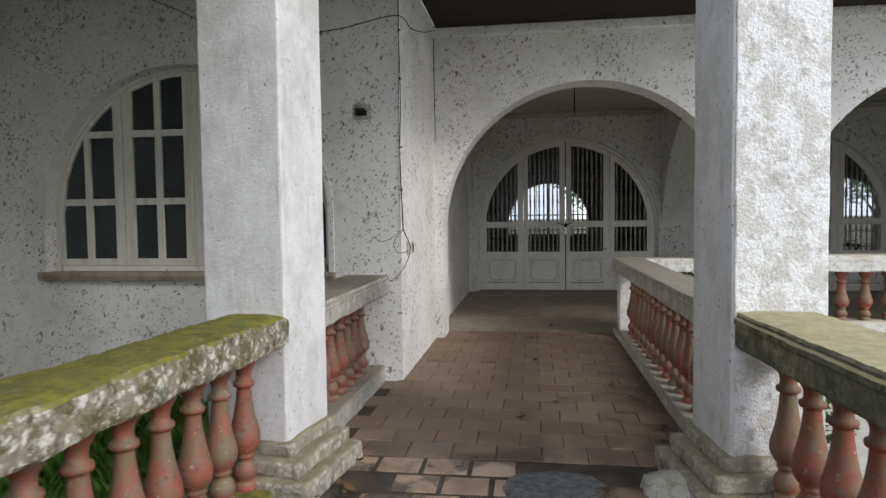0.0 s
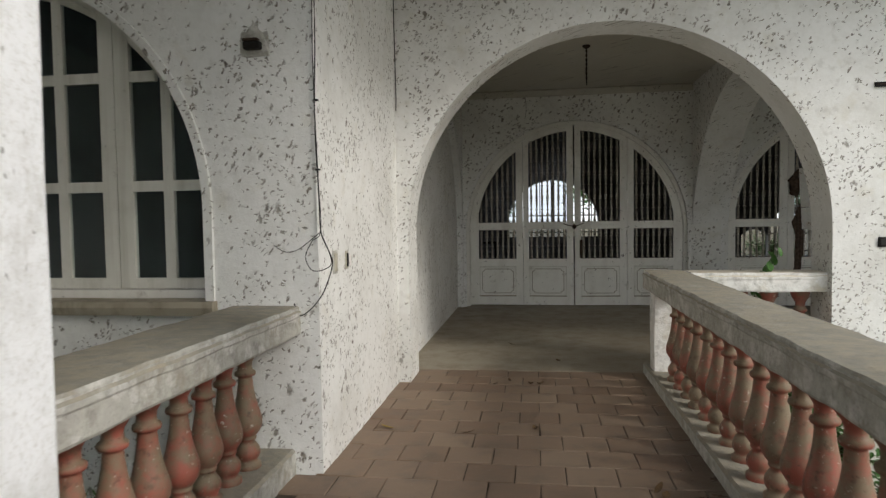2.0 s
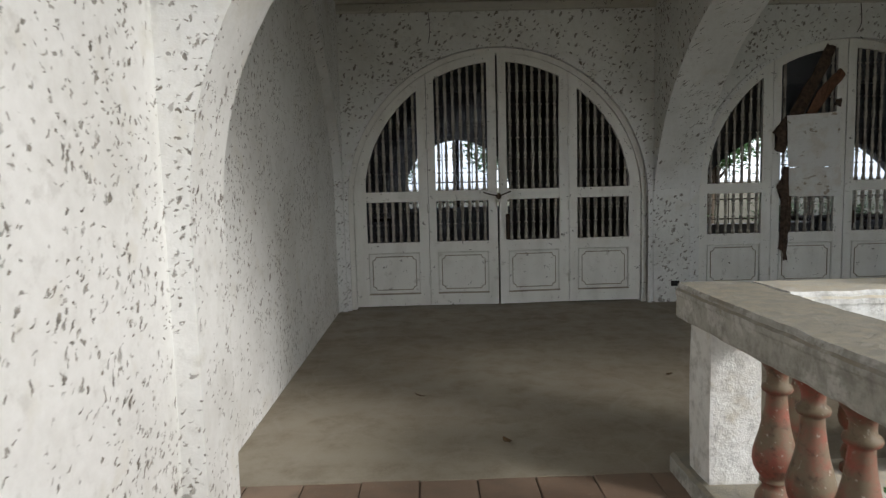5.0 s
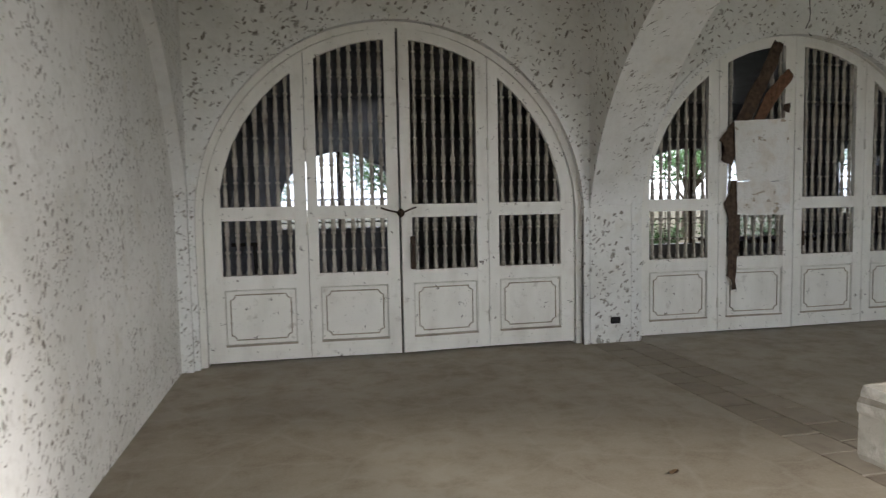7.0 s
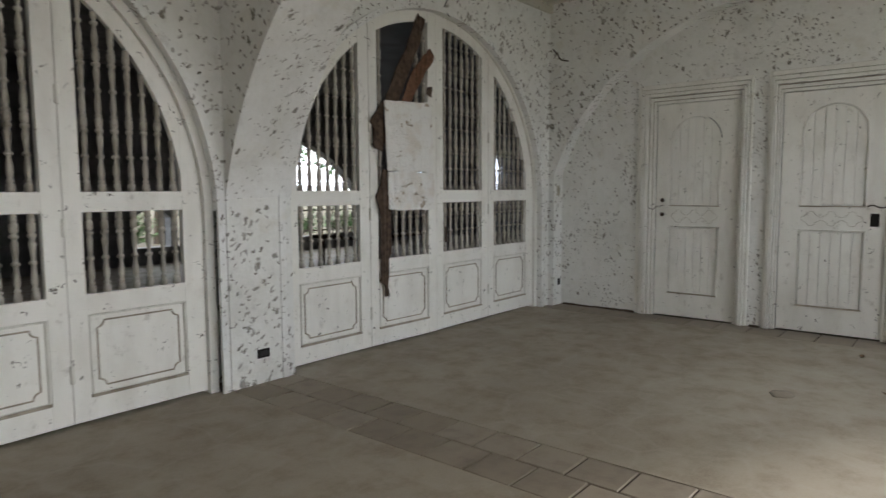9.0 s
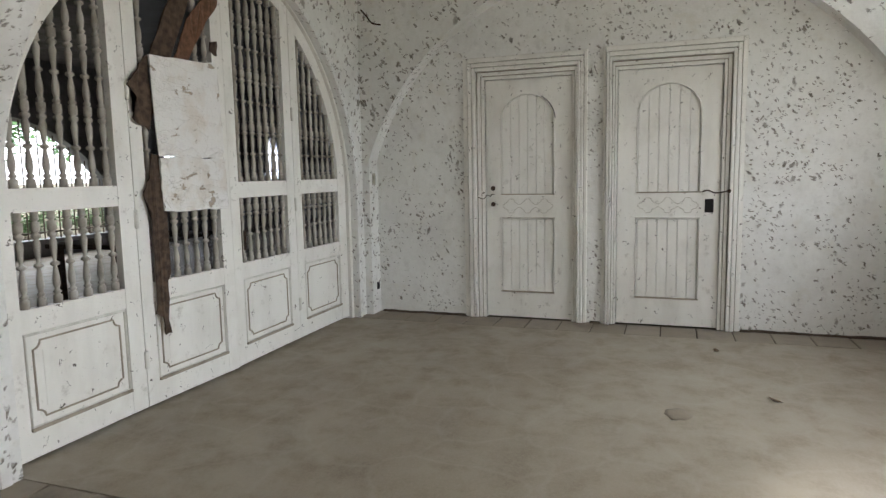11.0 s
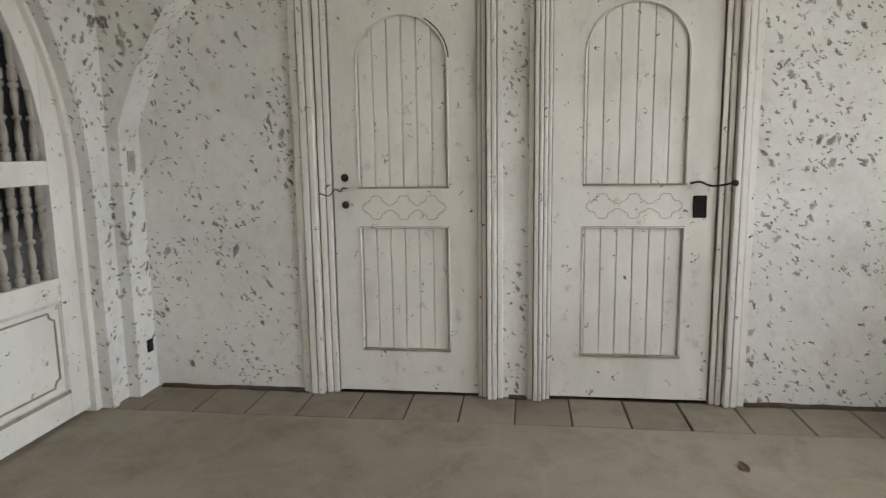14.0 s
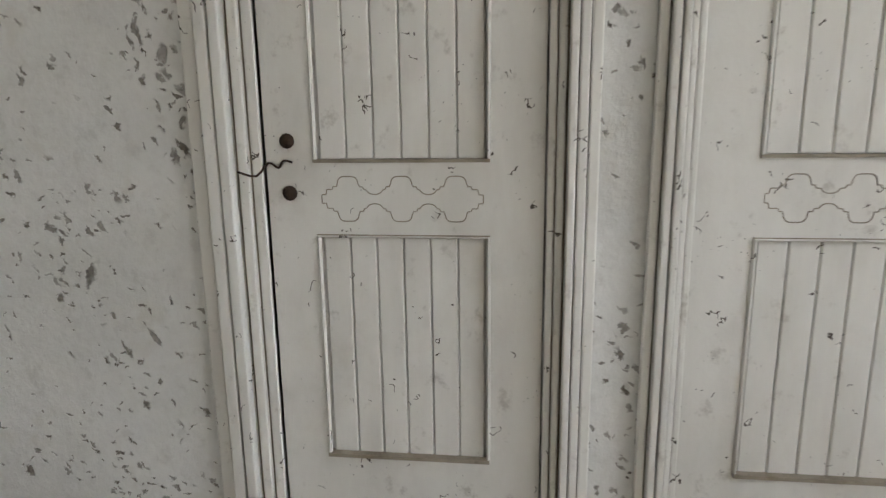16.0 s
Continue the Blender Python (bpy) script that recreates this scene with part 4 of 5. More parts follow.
def balustrade(name, start, yaw, length, label, rail, curb, first, gap, z=(-0.3, 0.09, 0.75, 0.90), w=(0.19, 0.17), skip=0.08, seed=1.0, curb_more=0.0, wear=0.005, profile=rail_profile):
    """A run of turned balusters between a curb and a rail, from start along +y turned by yaw."""
    t = holder(name, pose(start[0], start[1], 0, 0, 0, yaw), label, "balustrade", "balustrades of the walkway")
    part("rail", worn_bar(profile(w[0], z[2], z[3]), length, 0.03, wear, seed=seed), rail, t, "weathered cement handrail")
    part("curb", worn_bar(curb_profile(w[1], z[0], z[1]), length + curb_more, 0.04, wear, seed=seed + 5), curb, t, "weathered cement curb")
    k = (z[2] - z[1] + 0.012) / 0.66
    y = first
    rnd = random.Random(seed)
    while y < length - skip:
        part("baluster", BALUSTER, None, t, at=pose(rnd.uniform(-0.004, 0.004), y, z[1] - 0.006, rnd.uniform(-0.7, 0.7), rnd.uniform(-0.7, 0.7), rnd.uniform(0, 360)) @ Matrix.Diagonal((1, 1, k, 1)))
        y += gap
    return t


bal_r = balustrade("balustrade", (1.20, 4.02), 0, 4.10, "cement balustrade with worn red balusters beside the walkway", CEMENT, CEMENT, 0.295, 0.235, w=(0.165, 0.14), skip=0.29, seed=1.3, curb_more=0.12)
part("post", worn_bar([(-0.10, 0.085), (0.10, 0.085), (0.105, 0.30), (0.105, 0.55), (0.10, 0.76), (-0.10, 0.76), (-0.105, 0.55), (-0.105, 0.30)], 0.2, 0.05, 0.006, 3.0), WHITECEMENT, bal_r, "whitewashed square end post", pose(0, 3.88, 0))
bal_l = balustrade("balustrade", (-1.29, 3.97), 0, 1.81, "grey cement balustrade with peeling red balusters", CEMENT, CEMENT, 0.315, 0.205, z=(-0.3, 0.13, 0.75, 0.905), w=(0.20, 0.15), seed=2.7)
bal_fl = balustrade("balustrade", (-1.53, -0.55), -3.2, 4.12, "mossy cement balustrade with red balusters over grass", MOSSY, MOSSY, 0.048, 0.217, z=(-0.3, 0.06, 0.745, 0.905), w=(0.175, 0.16), skip=0.139, seed=4.1, wear=0.012, profile=block_profile)
bal_fr = balustrade("balustrade", (1.407, -0.45), 2.5, 4.02, "green stained cement balustrade with pinkish balusters", GREENRAIL, GREENRAIL, 0.170, 0.232, z=(-0.3, 0.10, 0.77, 0.935), w=(0.19, 0.15), skip=0.103, seed=5.9)
bal_c = balustrade("balustrade", (2.37, 7.97), 90, 1.00, "short whitewashed balustrade closing part of the arch", WHITECEMENT, WHITECEMENT, 0.14, 0.235, w=(0.16, 0.15), seed=7.2)
bal_e = balustrade("balustrade", (6.10, 7.82), 90, 3.20, "whitewashed balustrade across the east arch", WHITECEMENT, WHITECEMENT, 0.12, 0.235, z=(-0.3, 0.24, 0.77, 0.94), w=(0.16, 0.15), seed=8.8)


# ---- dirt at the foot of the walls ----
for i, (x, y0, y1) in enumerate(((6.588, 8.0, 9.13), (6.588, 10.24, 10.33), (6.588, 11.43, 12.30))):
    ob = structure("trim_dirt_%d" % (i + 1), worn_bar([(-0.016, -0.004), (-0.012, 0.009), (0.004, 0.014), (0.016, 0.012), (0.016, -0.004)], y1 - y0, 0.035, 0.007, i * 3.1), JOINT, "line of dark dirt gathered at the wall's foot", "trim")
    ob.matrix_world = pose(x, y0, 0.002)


# ---- pillars ----
def worn_box(x0, x1, y0, y1, z0, z1, bevel=0.012, cuts=6, amount=0.004, seed=0.0):
    b = bmesh.new()
    bmesh.ops.create_cube(b, size=1)
    for v in b.verts:
        v.co = Vector(((x0 + x1) / 2 + v.co.x * (x1 - x0), (y0 + y1) / 2 + v.co.y * (y1 - y0), (z0 + z1) / 2 + v.co.z * (z1 - z0)))
    bmesh.ops.bevel(b, geom=b.edges[:], offset=bevel, segments=2, affect="EDGES", profile=0.5)
    bmesh.ops.subdivide_edges(b, edges=[e for e in b.edges if e.calc_length() > bevel * 3], cuts=cuts, use_grid_fill=True)
    for v in b.verts:
        n = noise.noise_vector(v.co * 6 + Vector((seed, 0, 0))) + 0.6 * noise.noise_vector(v.co * 19 + Vector((0, seed, 0)))
        v.co += n * amount
    bmesh.ops.recalc_face_normals(b, faces=b.faces)
    return b


def pillar(cx, cy, yaw, hx, hy, label, rough_front):
    p = holder("pillar", pose(cx, cy, 0, 0, 0, yaw), label, "pillar", "pillars of the walkway")
    part("shaft", worn_box(-hx, hx, -hy, hy, 0.24, 3.64, 0.012, 10, 0.003, cx), SMOOTH, p, "whitewashed square shaft")
    if rough_front:
        part("roughcast", worn_box(-hx + 0.010, hx + 0.012, -hy - 0.012, hy + 0.01, 0.245, 3.63, 0.008, 14, 0.005, 4.0), STUCCO, p, "flaking roughcast render")
    for i, (z0, z1, e) in enumerate(((0.175, 0.255, 0.04), (0.095, 0.18, 0.11), (-0.3, 0.10, 0.18))):
        part("plinth_step", worn_box(-hx - e, hx + e, -hy - e * 0.8, hy + e * 0.5, z0, z1, 0.018, 8, 0.009, i + cx), PLINTH, p, "worn stepped cement plinth")
    return p


pillar(-1.335, 3.785, -8.0, 0.235, 0.235, "whitewashed square pillar on a stepped cement plinth", False)
pillar(1.215, 3.825, 7.0, 0.215, 0.24, "square pillar with flaking roughcast on a cement plinth", True)


# ---- window of the wing ----
def arched_window():
    w = holder("window_1", pose(WIN_C, 5.93, 0), "large arched casement window with cream frames and dark panes", "window", kind="structure")
    r = WIN_R
    dz = WIN_Z

    def top(u, q):
        return dz + math.sqrt(max(q * q - u * u, 0))

    part("window_frame", ring_bm(0, dz, r - 0.03, r - 0.002, -0.03, 0.05, legs=WIN_SILL), WOOD_GREY, w, "cream arched window frame")
    part("frame_base", box_bm(-r + 0.07, r - 0.07, -0.04, 0.05, WIN_SILL, WIN_SILL + 0.05, 0.004), WOOD_WHITE, w)
    part("window_sill", worn_bar([(-0.20, 0.855), (-0.04, 0.855), (-0.04, 0.932), (-0.21, 0.932), (-0.215, 0.90)], 2 * r + 0.12, 0.2, 0.002, 1.0), GRIME_SHADE, w, "projecting weathered sill",
         pose(r + 0.06, 0, 0, 0, 0, 90) @ Matrix.Diagonal((1, 1, 1, 1)))
    q = r - 0.032
    cuts = [-q, -0.64, 0.05, 0.745, q]
    bars = (1.57, 2.19)
    for i in range(4):
        a, b = cuts[i] + 0.003, cuts[i + 1] - 0.003
        o0, o1 = a + (0.03 if i == 0 else 0.09), b - (0.03 if i == 3 else 0.09)
        mid = (o0 + o1) / 2
        bm = bmesh.new()
        base = WIN_SILL + 0.055
        hi = lambda u: top(u, q)
        lo = lambda u: top(u, q - 0.035)
        strip(bm, a, o0, base, hi, -0.02, 0.02, 6)
        strip(bm, o1, b, base, hi, -0.02, 0.02, 6)
        strip(bm, o0, o1, base, base + 0.06, -0.018, 0.018)
        strip(bm, o0, o1, lo, hi, -0.018, 0.018, 10)
        strip(bm, mid - 0.03, mid + 0.03, base + 0.06, lo, -0.016, 0.016, 4)
        for z in bars:
            u0, u1 = o0, o1
            lim = math.sqrt(max((q - 0.05) ** 2 - max(z - dz, 0) ** 2, 0))
            u0, u1 = max(u0, -lim), min(u1, lim)
            if u1 > u0:
                strip(bm, u0, u1, z - 0.03, z + 0.03, -0.015, 0.015)
        sash = part("casement", finish(bm), WOOD_GREY, w, "cream painted casement")
        levels = [base + 0.06, bars[0] - 0.03, bars[0] + 0.03, bars[1] - 0.03, bars[1] + 0.03, None]
        for u0, u1 in ((o0, mid - 0.03), (mid + 0.03, o1)):
            for k in range(3):
                z0 = levels[2 * k]
                z1 = levels[2 * k + 1]
                f = (lambda u, z1=z1, z0=z0: max(z0 + 0.001, min(z1, lo(u)) if z1 else lo(u)))
                if max(f(u0), f(u1)) - z0 < 0.03:
                    continue
                g = part("pane", finish(strip(bmesh.new(), u0 - 0.004, u1 + 0.004, z0 - 0.004, f, -0.003, 0.003, 6)), GLASS, sash, "dusty glass pane")
                g.visible_shadow = False
    return w


arched_window()
structure("trim_window", ring_bm(WIN_C, WIN_Z, WIN_R, WIN_R + 0.05, 5.762, 5.78, legs=WIN_SILL - 0.07), PLASTER, "raised plaster band around the arched window", "trim")


# ---- pavers ----
def paver_mesh(w, d, name, mat, seed):
    rnd = random.Random(seed)
    b = bmesh.new()
    bmesh.ops.create_cube(b, size=1)
    for v in b.verts:
        v.co = Vector((v.co.x * w + rnd.uniform(-0.002, 0.002), v.co.y * d + rnd.uniform(-0.002, 0.002), v.co.z * 0.03 - 0.015))
    bmesh.ops.bevel(b, geom=[e for e in b.edges if e.verts[0].co.z > -0.01 and e.verts[1].co.z > -0.01], offset=0.004, segments=1, affect="EDGES")
    return mesh_of(name, b, mat)


floor_walk, floor_hall = bpy.data.objects["floor"], bpy.data.objects["floor_hall"]
bricks = [paver_mesh(0.260, 0.2405, "brick", BRICK, i) for i in range(5)]
pale = [paver_mesh(0.238, 0.205, "brick", PALEBRICK, i + 60) for i in range(4)]
rnd = random.Random(11)
for j in range(21):
    y = 8.10 - 0.2455 * j
    for i in range(-4, 5):
        x = 0.03 + 0.266 * i + (0.133 if j % 2 else 0)
        if not -1.13 < x < 1.15:
            continue
        if (y < 4.1 and x > 0.10) or (y < 3.75 and x < -0.72):
            continue
        part("brick", rnd.choice(pale if y < 4.15 else bricks), None, floor_walk, at=pose(x, y, rnd.uniform(-0.003, 0.003), rnd.uniform(-0.5, 0.5), rnd.uniform(-0.5, 0.5), rnd.choice((0, 180)) + rnd.uniform(-0.8, 0.8)))
tiles = [paver_mesh(0.240, 0.252, "paver", PAVER, i + 20) for i in range(4)]
for i, x in enumerate((2.545, 2.795)):
    for j in range(17):
        y = 12.482 - 0.262 * j + (0.131 if i else 0)
        if 7.9 < y < 12.5:
            part("paver", rnd.choice(tiles), None, floor_hall, at=pose(x, y, rnd.uniform(-0.003, 0.001), rnd.uniform(-0.5, 0.5), rnd.uniform(-0.5, 0.5), rnd.choice((0, 180))))
tiles = [paver_mesh(0.345, 0.268, "paver", PAVER, i + 30) for i in range(4)]
for j in range(-1, 17):
    part("paver", rnd.choice(tiles), None, floor_hall, at=pose(6.43, 12.09 - 0.2765 * j, rnd.uniform(-0.003, 0.0), rnd.uniform(-0.3, 0.3), 0, rnd.choice((0, 180))))


# ---- small fixtures ----
def wire(name, pts, r, label, n=8, mat=None):
    return thing(name, tube(wavy(pts, n), r), mat or BLACK, label, "cable")


wire("cable", [(-0.98, 5.765, 4.6), (-0.985, 5.768, 3.3), (-0.975, 5.768, 2.4), (-0.987, 5.768, 1.9), (-0.975, 5.766, 1.5), (-0.965, 5.76, 1.30), (-0.92, 5.745, 1.20), (-0.90, 5.74, 1.13), (-0.945, 5.745, 1.0), (-1.0, 5.75, 0.92), (-1.06, 5.755, 0.868), (-1.10, 5.765, 0.862), (-1.125, 5.768, 0.92)], 0.0032,
     "black cable hanging down the plaster corner")
wire("cable", [(-0.984, 5.765, 4.6), (-0.98, 5.768, 3.1), (-0.99, 5.768, 2.2), (-0.976, 5.766, 1.6), (-0.966, 5.76, 1.31), (-1.01, 5.745, 1.25), (-1.045, 5.74, 1.17), (-1.01, 5.735, 1.10), (-0.94, 5.735, 1.105), (-0.905, 5.74, 1.15), (-0.96, 5.75, 1.29)], 0.0025,
     "thin black cable coiled in a loop")
wire("cable", [(-0.966, 5.76, 1.30), (-1.03, 5.76, 1.25), (-1.10, 5.765, 1.205), (-1.17, 5.77, 1.195), (-1.23, 5.772, 1.23)], 0.002, "loose black cable end on the wall")
for i, z in enumerate((1.62, 1.98, 2.55, 2.95)):
    thing("cable_clip", box_bm(-0.990, -0.966, 5.760, 5.78, z, z + 0.010, 0.002), BLACK, "small black clip holding the wall cable", "clip", "cable clips on the corner")
wire("cable", [(-4.2, 5.76, 3.75), (-3.0, 5.74, 3.25), (-2.55, 5.73, 3.03), (-2.0, 5.73, 2.95), (-1.5, 5.74, 2.98), (-1.00, 5.75, 3.07), (-0.975, 6.3, 3.12), (-0.975, 7.0, 3.28), (-0.95, 7.66, 3.48)], 0.004,
     "sagging black cable along the wing wall", 10)
wire("cable", [(-0.975, 7.69, 3.40), (-0.98, 7.725, 2.9), (-0.975, 7.73, 2.4), (-0.978, 7.73, 2.25)], 0.004, "black cable in the wall corner")
wire("cable", [(0.0, 12.39, 3.25), (0.02, 12.388, 3.0), (0.0, 12.386, 2.85)], 0.003, "thin cable above the arched door")
wire("cable", [(4.62, 12.385, 3.25), (4.64, 12.38, 2.98), (4.60, 12.385, 2.86), (4.66, 12.38, 2.80)], 0.004, "thin cable above the arched door")

# hanging lamp cord
lamp = holder("lamp_cord", pose(0.725, 9.96, CEIL), "bare hanging lamp cord with a ceiling rose", "lamp")
part("ceiling_rose", lathe([(0.045, 0.0), (0.045, -0.012), (0.025, -0.03), (0.008, -0.035)], 14), RUST, lamp)
part("cord", tube(wavy([(0, 0, -0.03), (0.006, 0, -0.15), (-0.004, 0, -0.28), (0.003, 0, -0.44)], 5), 0.006), BLACK, lamp)
for i in range(7):
    part("chain_link", lathe([(0.004, 0), (0.011, 0.012), (0.011, 0.03), (0.004, 0.042)], 6), RUST, lamp, at=pose(0, 0, -0.08 - 0.05 * i))

# broken fitting high on the wing wall
fit_box = holder("broken_wall_fitting", pose(-1.31, 5.78, 2.30), "broken dark wall lamp fitting in a chipped hole", "fitting")
part("socket_hole", ragged([(-0.075, -0.07), (0.08, -0.075), (0.085, 0.05), (0.03, 0.06), (0.0, 0.12), (-0.03, 0.06), (-0.08, 0.05)], -0.006, 0.0, 0.008, 4, 12), CEMENT, fit_box, "chipped grey plaster hole")
part("bracket", box_bm(-0.05, 0.045, -0.045, -0.004, -0.04, 0.0, 0.008), HOLLOW, fit_box, "dark metal bracket")
part("shelf", box_bm(-0.055, 0.03, -0.04, -0.004, 0.004, 0.018, 0.004), RUST, fit_box)


def wall_plate(name, at, w, h, label, mat, inner, d=0.008):
    t = holder(name, at, label, "switch" if "switch" in name else "socket")
    part("plate", box_bm(-w / 2, w / 2, -d, 0.0, -h / 2, h / 2, 0.003), mat, t)
    part("insert", box_bm(-w / 2 + 0.012, w / 2 - 0.012, -d - 0.006, -d + 0.001, -h / 2 + 0.014, h / 2 - 0.014, 0.002), inner, t)
    return t


wall_plate("light_switch", pose(-0.9895, 6.05, 1.12, 0, 0, 90), 0.075, 0.13, "grubby cracked light switch on pitted plaster", CEMENT, SWITCHMAT)
wall_plate("light_switch", pose(-0.9895, 6.28, 1.12, 0, 0, 90), 0.05, 0.11, "narrow switch box with open dark slot", SWITCHMAT, HOLLOW)
wall_plate("wall_socket", pose(2.66, 12.388, 0.205), 0.095, 0.06, "black wall socket low on the arch pier", HOLLOW, BLACK)
wall_plate("wall_socket", pose(6.53, 12.325, 0.26), 0.05, 0.07, "black wall socket low beside the door", HOLLOW, BLACK)
wall_plate("light_switch", pose(6.50, 12.325, 1.28), 0.06, 0.11, "yellowed light switch on pitted plaster", SWITCHMAT, SWITCHMAT)
wall_plate("wall_socket", pose(2.72, 12.245, 1.79, -14), 0.035, 0.05, "small dark hole in the arch plaster", HOLLOW, HOLLOW, 0.004)
wall_plate("wall_socket", pose(2.69, 7.739, 2.30), 0.10, 0.035, "dark broken bracket on the arch pier", HOLLOW, RUST, 0.02)
wall_plate("wall_socket", pose(2.71, 7.739, 1.135), 0.06, 0.075, "dark wall socket on the arch pier", HOLLOW, BLACK, 0.012)
wire("hook_wire", [(6.42, 12.36, 2.80), (6.40, 12.30, 2.74), (6.39, 12.24, 2.67), (6.40, 12.16, 2.65)], 0.008, "rusty wire hook sticking out of the wall", 5, RUST)

# small debris on the floors
rnd = random.Random(77)


def leaf_bm(length, width, curl=0.3):
    bm = bmesh.new()
    rows = []
    for i in range(5):
        t = i / 4
        w = width * math.sin(math.pi * (0.08 + 0.84 * t)) * 0.5
        z = curl * length * (t - 0.5) ** 2
        rows.append([bm.verts.new((-w, (t - 0.5) * length, z + w * 0.35)), bm.verts.new((0, (t - 0.5) * length, z)), bm.verts.new((w, (t - 0.5) * length, z + w * 0.35))])
    for a, b in zip(rows, rows[1:]):
        for k in range(2):
            bm.faces.new((a[k], a[k + 1], b[k + 1], b[k]))
    return bm


YELLOW = plain("yellow_leaf", (0.32, 0.22, 0.05), 0.7, 0, 0.4, 30)
dry_meshes = [mesh_of("dry_leaf", leaf_bm(rnd.uniform(0.05, 0.10), rnd.uniform(0.025, 0.05), rnd.uniform(0.2, 0.9)), DRY) for _ in range(4)]
for i in range(34):
    x, y = rnd.choice(((-1.0, 3.55), (-0.92, 3.4), (-0.95, 3.7))) if i < 22 else (rnd.uniform(-0.9, 0.9), rnd.uniform(4.0, 8.0))
    ob = new("dry_leaf", rnd.choice(dry_meshes))
    ob.matrix_world = pose(x + rnd.uniform(-0.13, 0.13), y + rnd.uniform(-0.25, 0.25), 0.006 + (0.015 * rnd.random() if i < 22 else 0), rnd.uniform(-20, 20), rnd.uniform(-20, 20), rnd.uniform(0, 360))
    tagged(ob, "curled dry brown leaf on the brick floor", "leaf", "dry leaves on the floor")
for x, y, a in ((-0.82, 6.55, 70), (-0.98, 5.35, 20)):
    ob = new("yellow_leaf", mesh_of("yellow_leaf", leaf_bm(0.10, 0.035, 0.4), YELLOW))
    ob.matrix_world = pose(x, y, 0.008, 5, 8, a)
    tagged(ob, "fallen yellow leaf on the brick floor", "leaf", "fallen yellow leaves")
for x, y in ((-0.12, 9.4), (0.35, 8.62), (1.6, 9.7), (4.9, 9.1), (5.9, 9.35)):
    ob = new("dry_leaf", rnd.choice(dry_meshes))
    ob.matrix_world = pose(x, y, 0.006, 4, 6, rnd.uniform(0, 360))
    tagged(ob, "small dry leaf on the cement floor", "leaf", "dry leaves on the floor")


def blob_patch(name, x, y, rx, ry, h, mat, label, category, seed=1, seg=28, z=0.0):
    """A low irregular mound."""
    bm = bmesh.new()
    rings = []
    for j, (s, q) in enumerate(((1.0, 0.0), (0.9, 0.6), (0.6, 0.9), (0.25, 1.0))):
        ring = []
        for i in range(seg):
            a = 2 * math.pi * i / seg
            k = 1 + 0.28 * noise.noise(Vector((math.cos(a) * 1.6 + seed, math.sin(a) * 1.6, 0)))
            ring.append(bm.verts.new((x + rx * s * k * math.cos(a), y + ry * s * k * math.sin(a), z + h * q - (0.02 if j == 0 else 0))))
        rings.append(ring)
    for lo, hi in zip(rings, rings[1:]):
        for i in range(seg):
            bm.faces.new((lo[i], lo[(i + 1) % seg], hi[(i + 1) % seg], hi[i])).smooth = True
    bm.faces.new(rings[-1])
    return thing(name, bm, mat, label, category)


PATCH = plain("bluish_cement_patch", (0.15, 0.16, 0.16), 0.6, 0, 0.65, 22)
STONE = stone_rail("pale_stone", (0.50, 0.48, 0.43), (0.22, 0.23, 0.15), (0.62, 0.61, 0.56), 0.3)
blob_patch("cement_patch", 0.22, 3.68, 0.34, 0.27, 0.002, PATCH, "bluish cement repair patch in the brick floor", "patch", 3)
blob_patch("stone", 0.86, 3.70, 0.22, 0.17, 0.10, STONE, "rounded pale stone beside the pillar plinth", "stone", 12)
blob_patch("floor_stain", 4.55, 9.62, 0.10, 0.075, 0.0025, PAVER, "round damp stain on the cement floor", "stain", 15)
part("brick", bricks[0], None, floor_walk, at=pose(0.56, 3.62, 0.004, 0, 1, 3))


# ---- plants ----
def spray(bm, base, tip, n, size, rnd, droop=0.2):
    """Leaves in pairs along a bent stem."""
    b, t = Vector(base), Vector(tip)
    for i in range(n):
        s = (i + 1) / n
        p = b.lerp(t, s) - Vector((0, 0, droop * s * s * (t - b).length))
        for side in (-1, 1):
            d = Vector((t.x - b.x, t.y - b.y, 0.1))
            d = d.normalized() if d.length > 1e-4 else Vector((1, 0, 0))
            out = (d.cross(Vector((0, 0, 1))) * side + d * 0.4 + Vector((rnd.uniform(-0.3, 0.3), rnd.uniform(-0.3, 0.3), rnd.uniform(-0.2, 0.5)))).normalized()
            L = size * rnd.uniform(0.7, 1.2) * (1 - 0.5 * s)
            w = out.cross(Vector((0, 0, 1))).normalized() * L * 0.28
            v = [bm.verts.new(p), bm.verts.new(p + out * L * 0.5 + w + Vector((0, 0, L * 0.12))), bm.verts.new(p + out * L), bm.verts.new(p + out * L * 0.5 - w + Vector((0, 0, L * 0.12)))]
            bm.faces.new((v[0], v[1], v[2]))
            bm.faces.new((v[0], v[2], v[3]))


